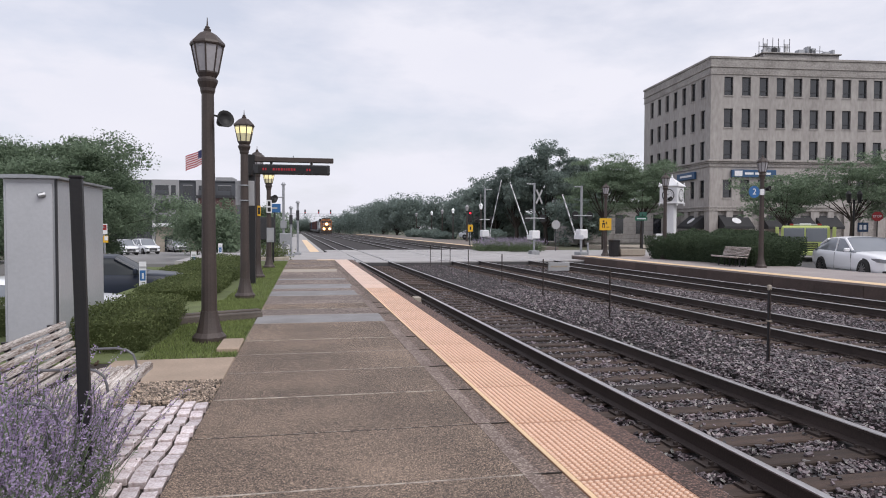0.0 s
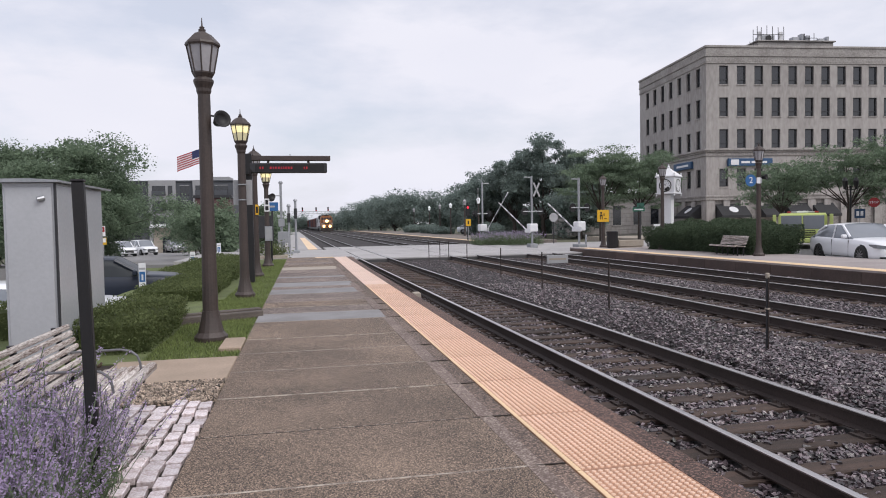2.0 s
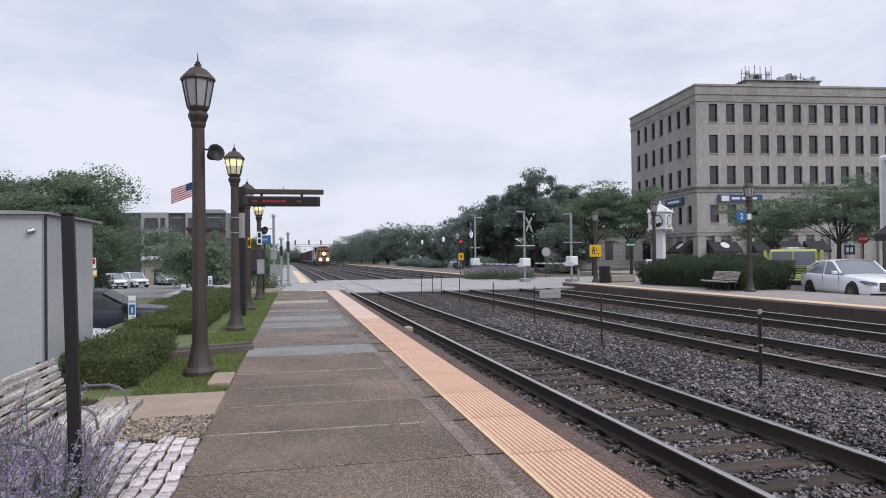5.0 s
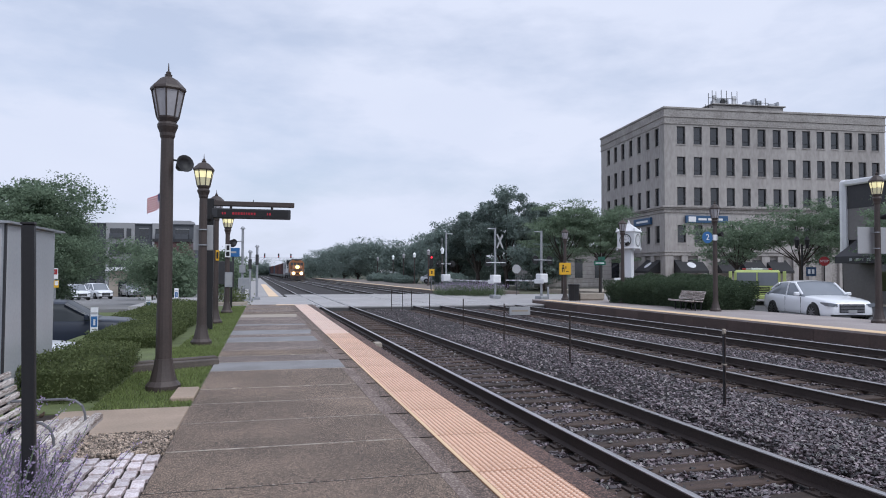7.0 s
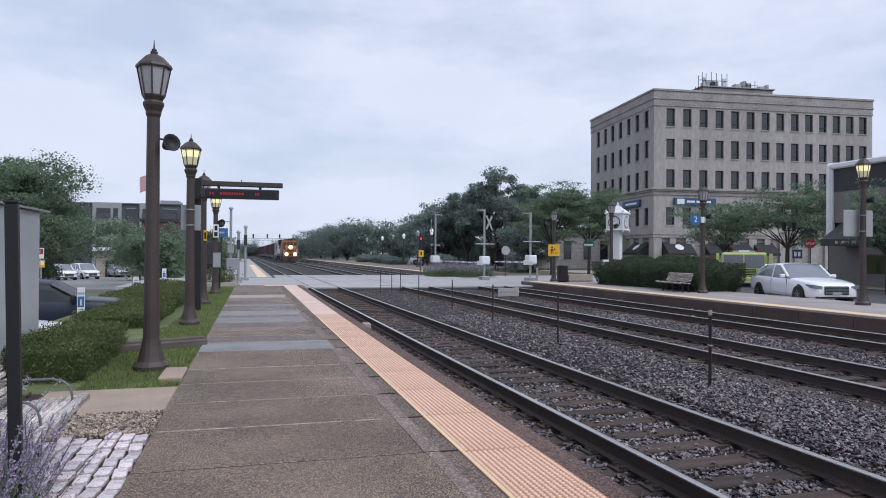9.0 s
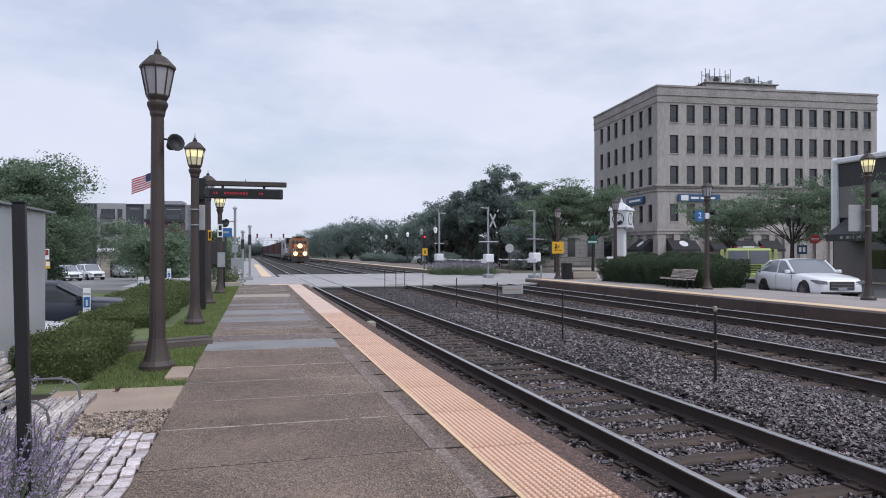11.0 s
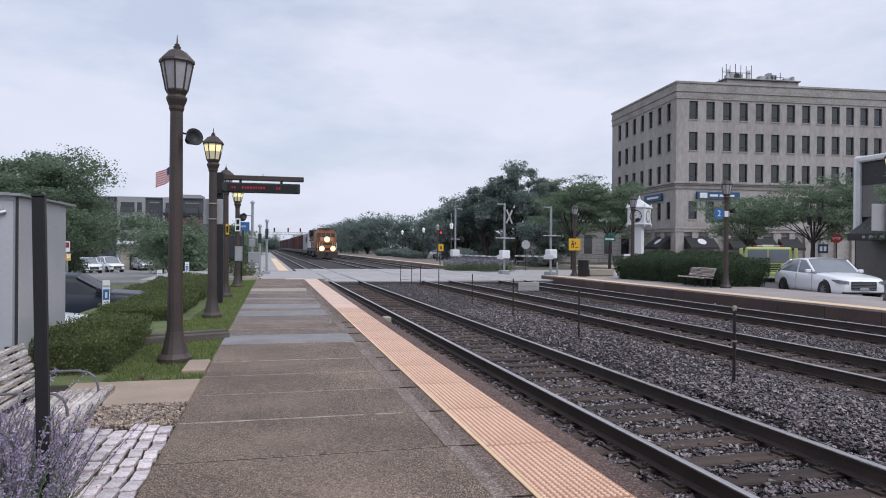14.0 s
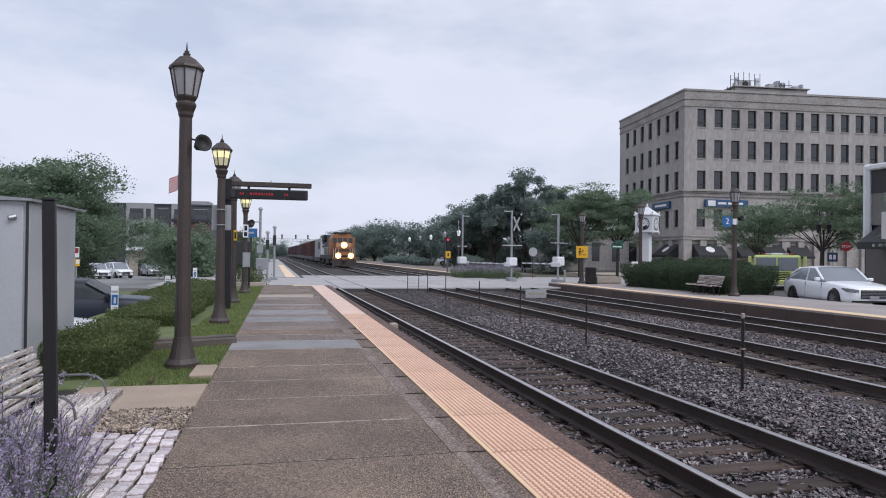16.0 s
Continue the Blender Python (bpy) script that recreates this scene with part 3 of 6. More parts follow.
# ---------------------------------------------------------------- foliage
def hedge(name, m, sx, sy, h, leaf, n, size, label, seed, rough=0.10, crown=0.0, boxy=6.0):
    """A clipped hedge: a rough core and many leaves through its outer layer."""
    rng = np.random.default_rng(seed)
    t = thing(name, m, label, "hedge")
    bm = B()
    nx, ny = max(2, int(sx / 0.35)), max(2, int(sy / 0.35))
    top = [[None] * (nx + 1) for _ in range(ny + 1)]

    def hz(x, y):
        ex, ey = abs(x / sx * 2) ** boxy, abs(y / sy * 2) ** boxy
        b = noise.noise((x * 0.8 + seed, y * 0.8, 0)) * rough + noise.noise((x * 2.7, y * 2.7, seed)) * rough * 0.5
        return h * (1 - (0.12 if boxy > 5 else 0.45) * max(ex, ey)) + b + crown * math.cos(min(1, abs(2 * y / sy)) * 1.57)
    for j in range(ny + 1):
        for i in range(nx + 1):
            x, y = (i / nx - 0.5) * sx, (j / ny - 0.5) * sy
            s = 0.93
            top[j][i] = bm.verts.new((x * s, y * s, hz(x, y) - 0.06))
    for j in range(ny):
        for i in range(nx):
            bm.faces.new((top[j][i], top[j][i + 1], top[j + 1][i + 1], top[j + 1][i]))
    rim = [top[0][i] for i in range(nx)] + [top[j][nx] for j in range(ny)] + [top[ny][i] for i in range(nx, 0, -1)] + [top[j][0] for j in range(ny, 0, -1)]
    foot = 0.97 if boxy > 5 else 0.85
    low = [bm.verts.new((v.co.x * foot, v.co.y * foot, -0.05)) for v in rim]
    for i in range(len(rim)):
        k = (i + 1) % len(rim)
        bm.faces.new((rim[k], rim[i], low[i], low[k]))
    part("core", bm, leaf, t)
    area_top, area_side = sx * sy, 2 * (sx + sy) * h
    nt = int(n * area_top / (area_top + area_side))
    u = rng.uniform(-0.5, 0.5, (nt, 2)) * (sx, sy)
    z = np.array([hz(a, b) for a, b in u]) + rng.normal(0, 0.03, nt)
    P = [np.column_stack([u, z])]
    ns = n - nt
    w = rng.uniform(0, 2 * (sx + sy), ns)
    zz = rng.uniform(0.0, 1.0, ns) * h
    out = rng.normal(0, 0.03, ns) + np.array([noise.noise((a * 0.9, b * 1.3, seed)) for a, b in zip(w, zz)]) * rough * 0.6
    x = np.where(w < sx, w - sx / 2, np.where(w < sx + sy, sx / 2 + out, np.where(w < 2 * sx + sy, sx / 2 - (w - sx - sy), -sx / 2 - out)))
    y = np.where(w < sx, -sy / 2 - out, np.where(w < sx + sy, w - sx - sy / 2, np.where(w < 2 * sx + sy, sy / 2 + out, sy / 2 - (w - 2 * sx - sy))))
    tuck = foot + (1 - foot) * np.minimum(1, zz / (0.5 * h))
    P.append(np.column_stack([x * tuck, y * tuck, zz * (1 - 0.08)]))
    v, f = leaves(np.concatenate(P), size, rng)
    tagged(part("foliage", bulk("foliage", v, f, leaf), None, t), kind="stuff")
    return t


def tree(m, h, spread, leaf, n, size, label, seed, trunk=0.16, bare=0.3, lobes=9, flat=0.75, group="trees", clump=1.0):
    """Tapered trunk, forked limbs, and leaf clumps round the limbs' ends with gaps between them."""
    rng = np.random.default_rng(seed)
    t = thing("tree", m, label, "tree", group)
    bm = B()
    fork = h * bare
    lean = rng.normal(0, 0.03, 2) * h
    cyl(bm, (0, 0, -0.3), (lean[0] * 0.4, lean[1] * 0.4, fork), trunk * 1.25, trunk * 0.85, 8)
    heads = []
    for i in range(lobes):
        a = i * 2.4 + rng.uniform(-0.3, 0.3)
        u = (i + 0.7) / lobes
        r = spread * (0.35 + 0.6 * rng.random()) * (1 - 0.35 * max(0, u - 0.6))
        z = fork + (h - fork) * (0.2 + 0.70 * u ** 0.65 * rng.uniform(0.85, 1.05))
        p0 = Vector((lean[0] * 0.4, lean[1] * 0.4, fork * rng.uniform(0.85, 1.0)))
        p2 = Vector((r * math.cos(a), r * math.sin(a), z))
        p1 = p0.lerp(p2, 0.5) + Vector((0, 0, -0.06 * h * rng.random()))
        cyl(bm, p0, p1, trunk * 0.45, trunk * 0.28, 6, False)
        cyl(bm, p1, p2, trunk * 0.28, trunk * 0.06, 5, False)
        heads.append(p2)
        for k in range(2):
            q = p1.lerp(p2, 0.4 + 0.3 * k) + Vector(rng.normal(0, spread * 0.22, 3)) * (1, 1, 0.6)[0]
            cyl(bm, p1.lerp(p2, 0.3 * k), q, trunk * 0.14, trunk * 0.04, 4, False)
            heads.append(q)
    part("trunk", bm, BARK, t)
    P, Q = [], []
    per = n // len(heads)
    for hd in heads:
        rad = clump * spread * rng.uniform(0.24, 0.42)
        sub = 7
        for s in range(sub):
            c = np.array(hd) + np.clip(rng.normal(0, 1, 3), -1.4, 1.4) * rad * (0.62, 0.62, 0.62 * flat)
            P.append(c + np.clip(rng.normal(0, 1, (per // sub, 3)), -1.7, 1.7) * rad * 0.38 * np.array((1, 1, flat * 0.75)))
            Q.append(c + np.clip(rng.normal(0, 1, (per // sub // 9, 3)), -1.2, 1.2) * rad * 0.3 * np.array((1, 1, flat * 0.75)))
    v, f = leaves(np.concatenate(P), size, rng, 0.3)
    w, g = leaves(np.concatenate(Q), size * 2.3, rng, 0.3)
    v, f = np.concatenate([v, w]), np.concatenate([f, g + len(v)])
    tagged(part("crown", bulk("crown", v, f, leaf), None, t), kind="stuff")
    return t


def greenery():
    hedge("hedge", pose(-2.43, 10.3, -0.04), 0.86, 2.9, 0.47, LEAF_H, 15000, 0.018, "low clipped green box hedge beside the lawn", 3)
    hedge("hedge", pose(-3.75, 11.1, -0.1), 1.8, 1.3, 0.5, LEAF_H, 8000, 0.018, "low clipped green box hedge behind the cabinet", 4)
    hedge("hedge", pose(-3.15, 25.6, -0.04), 2.15, 11.0, 0.34, LEAF_H, 18000, 0.028, "long low clipped green hedge along the lawn", 6, 0.13)
    hedge("hedge", pose(-2.8, 17.4, -0.04), 1.45, 5.0, 0.31, LEAF_H, 20000, 0.022, "low clipped green hedge along the lawn", 5, 0.13)
    yew = "dark dense rounded yew hedge on the far platform"
    hedge("hedge", pose(19.1, 25.95, 0, 0, 0, 6), 2.7, 2.7, 1.34, LEAF_Y, 20000, 0.036, yew, 7, 0.2, 0.1, 2.0)
    hedge("hedge", pose(19.35, 28.2, 0, 0, 0, 8), 2.7, 2.8, 1.40, LEAF_Y, 14000, 0.036, yew, 17, 0.2, 0.08, 2.6)
    hedge("hedge", pose(18.95, 31.0, 0, 0, 0, 8), 2.7, 3.6, 1.30, LEAF_Y, 18000, 0.036, yew, 27, 0.24, 0.1, 2.1)
    loc = "leafy green street tree with fine feathery foliage"
    tree(pose(-15.6, 46, lower(46)), 7.9, 5.1, LEAF_T, 150000, 0.066, loc, 14, 0.2, 0.22, 22, 0.6, clump=0.85)
    tree(pose(-20.5, 43, lower(43)), 7.6, 4.6, LEAF_T, 90000, 0.07, loc, 12, 0.2, 0.2, 14, 0.6)
    tree(pose(-16.4, 58, lower(58)), 6.6, 3.6, LEAF_T, 50000, 0.075, loc, 13, 0.2, 0.34, 12, 0.5)
    dk = "tall dark green broad-leaved tree beyond the crossing"
    for x, y, h, s, n, sd, cl in ((31.0, 85, 13.2, 4.7, 46000, 22, 0.72), (27.9, 88, 11.6, 3.2, 26000, 21, 0.8), (35.4, 84, 11.6, 3.2, 24000, 23, 0.72), (26.2, 93, 8.9, 3.4, 30000, 24, 1.0),
                                  (27.4, 104, 8.3, 3.6, 26000, 28, 1.0), (39.5, 92, 9.6, 4.0, 24000, 25, 0.9), (31.6, 74.5, 5.4, 3.0, 18000, 26, 1.0)):
        tree(pose(x, y, -0.3), h, s, LEAF_HAZE, n, 0.105, dk, sd, 0.28, 0.15, 16, 0.85, clump=cl)
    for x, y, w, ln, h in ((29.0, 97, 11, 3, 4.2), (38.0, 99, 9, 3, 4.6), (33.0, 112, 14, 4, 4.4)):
        hedge("bush", pose(x, y, -0.3), w, ln, h, LEAF_HAZE, 9000, 0.13, "tall dark green shrubs behind the trees", int(x + y), 1.0, 0.3, 3.0)
    st = "green street tree with feathery foliage on the sidewalk"
    for x, y, h, s, n, sd in ((26.2, 57, 8.4, 3.2, 26000, 31), (29.4, 56, 8.4, 3.3, 26000, 32), (36.0, 46, 6.6, 3.3, 15000, 33), (40.4, 44.2, 7.3, 3.4, 16000, 34), (45.0, 43, 8.8, 3.6, 18000, 35), (29.2, 25.4, 5.6, 2.1, 7000, 36)):
        tree(pose(x, y, -0.25), h, s, LEAF_T, int(n * 1.1), 0.06, st, sd, 0.13, 0.36, 14, 0.36)
    far = "dense dark green trees lining the tracks in the distance"
    for x, y, h, s in ((29.0, 118, 7.8, 4.0), (33.5, 122, 7.6, 4.4), (26.4, 130, 8.0, 4.0), (23.5, 148, 9.0, 4.4), (20.8, 158, 9.0, 4.2), (19.4, 174, 8.8, 4.6), (17.8, 190, 8.3, 4.6),
                       (17.0, 214, 7.8, 5.0), (15.6, 245, 6.6, 5.0), (13.5, 290, 6.4, 6), (-2.5, 335, 5.6, 6)):
        tree(pose(x, y, -0.5), h, s, LEAF_HAZE, 20000, 0.125, far, int(x * 10 + y), 0.3, 0.1, 15, 0.9, "distant trees", 1.15)
    bush = "low dark green bushes beside the far platform"
    for x, y, w, ln, h in ((19.4, 96, 2.4, 6.0, 0.9), (19.8, 106, 2.8, 7.0, 1.3), (19.3, 120, 3.0, 8.0, 1.2), (22.8, 82, 2.6, 4.0, 1.3)):
        hedge("bush", pose(x, y, -0.1), w, ln, h, LEAF_HAZE, 6000, 0.08, bush, int(y), 0.4, 0.2, 2.2)


greenery()


# ---------------------------------------------------------------- the corner building
def building():
    W, D, H = 28.4, 18.6, 20.6
    t = thing("office_building", pose(43.8, 68.0, -0.1, 0, 0, -5.6), "five-storey pale limestone office building on the corner", "building")
    rows = ((16.45, 2.05), (12.93, 2.08), (9.43, 2.08), (5.15, 2.0))

    def face(width, centres, place, deep=0.24):
        """A wall with its window openings cut through, as a grid of panels; place(u, d, z) gives a corner."""
        bm = B()
        us = [0.0]
        for c in centres:
            us += [c - 0.52, c + 0.52]
        us.append(width)
        zs = [3.9]
        for z, hh in rows[::-1]:
            zs += [z, z + hh]
        zs.append(18.9)
        for j in range(len(zs) - 1):
            for i in range(len(us) - 1):
                hole = i % 2 == 1 and j % 2 == 1
                u0, u1, z0, z1 = us[i], us[i + 1], zs[j], zs[j + 1]
                if not hole:
                    bm.faces.new([bm.verts.new(place(*p)) for p in ((u0, 0, z0), (u1, 0, z0), (u1, 0, z1), (u0, 0, z1))])
                else:
                    q = ((u0, z0), (u1, z0), (u1, z1), (u0, z1))
                    for a, b in zip(q, q[1:] + q[:1]):
                        bm.faces.new([bm.verts.new(place(*p)) for p in ((a[0], 0, a[1]), (b[0], 0, b[1]), (b[0], deep, b[1]), (a[0], deep, a[1]))])
        bmesh.ops.remove_doubles(bm, verts=bm.verts[:], dist=0.001)
        w = part("wall", bm, LIME, t)
        for c in centres:
            for z, hh in rows:
                bm = B()
                v = [bm.verts.new(place(*p)) for p in ((c - 0.5, deep - 0.02, z), (c + 0.5, deep - 0.02, z), (c + 0.5, deep - 0.02, z + hh), (c - 0.5, deep - 0.02, z + hh))]
                bm.faces.new(v)
                win = part("window", bm, BGLASS, t, "dark office window")
                bm = B()
                for (a, b, z0, z1) in ((c - 0.5, c - 0.40, z, z + hh), (c + 0.40, c + 0.5, z, z + hh), (c - 0.40, c + 0.40, z, z + 0.08), (c - 0.40, c + 0.40, z + hh - 0.08, z + hh), (c - 0.4, c + 0.4, z + 0.5, z + 0.56)):
                    v = [bm.verts.new(place(*p)) for p in ((a, deep - 0.10, z0), (b, deep - 0.10, z0), (b, deep - 0.10, z1), (a, deep - 0.10, z1))]
                    bm.faces.new(v)
                part("frame", bm, DARKG, win)
                lo, hi = Vector(place(c - 0.56, -0.07, z - 0.13)), Vector(place(c + 0.56, 0.12, z - 0.0))
                part("sill", bx(B(), min(lo.x, hi.x), max(lo.x, hi.x), min(lo.y, hi.y), max(lo.y, hi.y), lo.z, hi.z), LIMED, win)
        return w
    face(W, [2.05 + 2.075 * i - 0.0113 * i * i for i in range(14)], lambda u, d, z: (u, d, z))
    face(D, [2.55 + 2.37 * i for i in range(7)], lambda u, d, z: (d, D - u, z))
    part("back_wall", bx(B(), 0.6, W, 0.6, D, 0, 18.8), LIMED, t)
    # ground floor with piers, belt course, frieze and cornice
    part("ground_floor", bx(B(), 0.25, W, 0.25, D, 0, 3.92), LIMED, t)
    for i in range(14):
        u = 0.0 + i * 2.0
        part("pier", bx(B(), u, u + (0.75 if i % 2 else 1.0), -0.03, 0.3, 0, 3.92, 0.02), LIME, t)
    for i in range(8):
        u = i * 2.5
        part("pier", bx(B(), -0.03, 0.3, D - u - 0.9, D - u, 0, 3.92, 0.02), LIME, t)
    for z0, z1, d, mt in ((3.65, 4.0, 0.1, LIMED), (4.0, 4.2, 0.16, LIMED), (8.55, 8.95, 0.12, LIMED), (8.95, 9.12, 0.26, LIMED), (9.12, 9.32, 0.40, LIMED), (18.72, 18.9, 0.09, LIMED), (18.9, 19.5, 0.05, LIMED), (19.5, 19.66, 0.14, LIMED), (19.66, 20.45, 0.07, LIMED), (20.45, 20.7, 0.16, LIMED)):
        part("band_course", bx(B(), -d, W + d, -d, D + d, z0, z1, 0.03), mt, t)
    part("roof", bx(B(), 0.2, W - 0.2, 0.2, D - 0.2, 20.5, 20.75), DARKG, t)
    pent = part("penthouse", bx(B(), 8.4, 17.9, 4.0, 9.5, 20.7, 22.25, 0.05), LIMED, t)
    part("roof_edge", bx(B(), 8.2, 18.1, 3.8, 9.7, 22.25, 22.4, 0.03), LIMED, pent)
    part("roof_ledge", bx(B(), 7.0, 8.4, 4.0, 8.0, 20.7, 21.7, 0.04), LIMED, t)
    for x in (8.6, 11.2):
        part("antenna_panel", bx(B(), x, x + 0.45, 4.2, 4.45, 22.4, 23.5, 0.04), WHITEP, pent)
    part("plant_unit", bx(B(), 9.25, 10.9, 4.6, 6.0, 22.4, 23.2, 0.05), GALV, pent)
    part("plant_fan", cyl(B(), (10.1, 4.59, 22.82), (10.1, 4.5, 22.82), 0.34, n=16), DARKG, pent)
    for x, w, h in ((12.9, 0.8, 0.5), (14.0, 0.35, 0.9), (14.6, 0.5, 0.7), (16.2, 0.7, 0.35), (17.2, 0.3, 0.6)):
        part("plant_unit", bx(B(), x, x + w, 4.2, 5.0, 22.4, 22.4 + h, 0.04), GALV, pent)
    for i, (x, h) in enumerate(((7.5, 23.2), (7.9, 24.6), (8.4, 25.0), (8.9, 24.9), (9.6, 25.1), (10.3, 25.0), (11.0, 24.9), (11.7, 25.0), (14.3, 24.2), (14.9, 23.9), (15.5, 24.3), (15.9, 23.7))):
        part("antenna", cyl(B(), (x, 4.1, 21.3), (x, 4.1, h - 0.95), 0.04, n=6), DARKG, t)
    for x0, x1, z in ((7.9, 11.7, 23.1), (14.3, 15.9, 22.75)):
        part("antenna_rail", cyl(B(), (x0, 4.1, z), (x1, 4.1, z), 0.035, n=6), DARKG, t)
    # awnings, signs over the belt
    AWN = mat("black_awning_cloth", (0.022, 0.022, 0.025), 0.85, 0, (0.035, 0.035, 0.038), 2, 30, 0.6, 0.1)
    BLUE = mat("blue_sign_panel", (0.03, 0.09, 0.19), 0.5, 0, (0.02, 0.06, 0.14), 1, 20, 0.5, 0)
    for u, w in ((1.2, 3.4), (6.2, 2.4), (9.4, 2.6), (12.6, 2.6)):
        a = part("awning", prism(B(), [(0.25, 3.2), (-1.3, 1.95), (-1.3, 1.68), (0.25, 1.68)], "x", u, u + w), AWN, t, "black cloth awning")
        part("emblem", lathe(B(), [(0.5, 0), (0.5, 0.02)], 20), WHITEP, a, "white oval emblem").matrix_basis = pose(u + w / 2, -0.56, 2.585, 39, 0, 0) if u < 2 else pose(u + w / 2, 0.4, 2.4)
    a = part("awning", prism(B(), [(0.25, 3.2), (-1.3, 1.95), (-1.3, 1.68), (0.25, 1.68)], "y", 1.4, 5.2), AWN, t, "black cloth awning")
    part("emblem", lathe(B(), [(0.5, 0), (0.5, 0.02)], 20), WHITEP, a, "white oval emblem").matrix_basis = pose(-0.56, 3.2, 2.585, 0, -39, 0)
    for i in range(2):
        if i == 0:
            s = part("sign", bx(B(), 2.4, 7.6, -0.35, -0.05, 7.4, 8.24, 0.04), BLUE, t, "blue bank sign")
            part("logo", bx(B(), 2.7, 3.6, -0.37, -0.352, 7.52, 8.12), WHITEP, s)
            for k, (a, b) in enumerate(((3.9, 4.9), (5.1, 6.9))):
                part("lettering", bx(B(), a, b, -0.37, -0.352, 7.7, 7.94), WHITEP, s)
        else:
            s = part("sign", bx(B(), -0.35, -0.05, 3.0, 7.5, 7.4, 8.24, 0.04), BLUE, t, "blue bank sign")
            part("lettering", bx(B(), -0.37, -0.352, 3.6, 6.6, 7.7, 7.94), WHITEP, s)


building()


# ---------------------------------------------------------------- the freight train
ORANGE = mat("orange_locomotive_paint", (0.36, 0.145, 0.055), 0.5, 0, (0.20, 0.085, 0.04), 1.2, 12, 0.7, 0.05)
LOCOD = mat("dark_locomotive_paint", (0.06, 0.045, 0.04), 0.55, 0, (0.035, 0.028, 0.026), 1.2, 12, 0.7, 0.05)
HEADL = glow("headlight", (1.0, 0.84, 0.5), 10)
# emitting colour that stands in for the warm glare round the headlights
GLARE = glow("headlight_glare", (1.0, 0.60, 0.24), 1.3)
REDC = mat("faded_red_container", (0.17, 0.078, 0.068), 0.65, 0, (0.14, 0.05, 0.045), 0.8, 8, 0.7, 0.1)
MARC = mat("maroon_container", (0.10, 0.056, 0.056), 0.65, 0, (0.09, 0.038, 0.038), 0.8, 8, 0.7, 0.1)
GREYC = mat("pale_grey_container", (0.55, 0.55, 0.57), 0.6, 0, (0.42, 0.42, 0.44), 0.8, 8, 0.7, 0.1)
BLUEC = mat("blue_container", (0.085, 0.105, 0.15), 0.6, 0, (0.05, 0.08, 0.14), 0.8, 8, 0.7, 0.1)


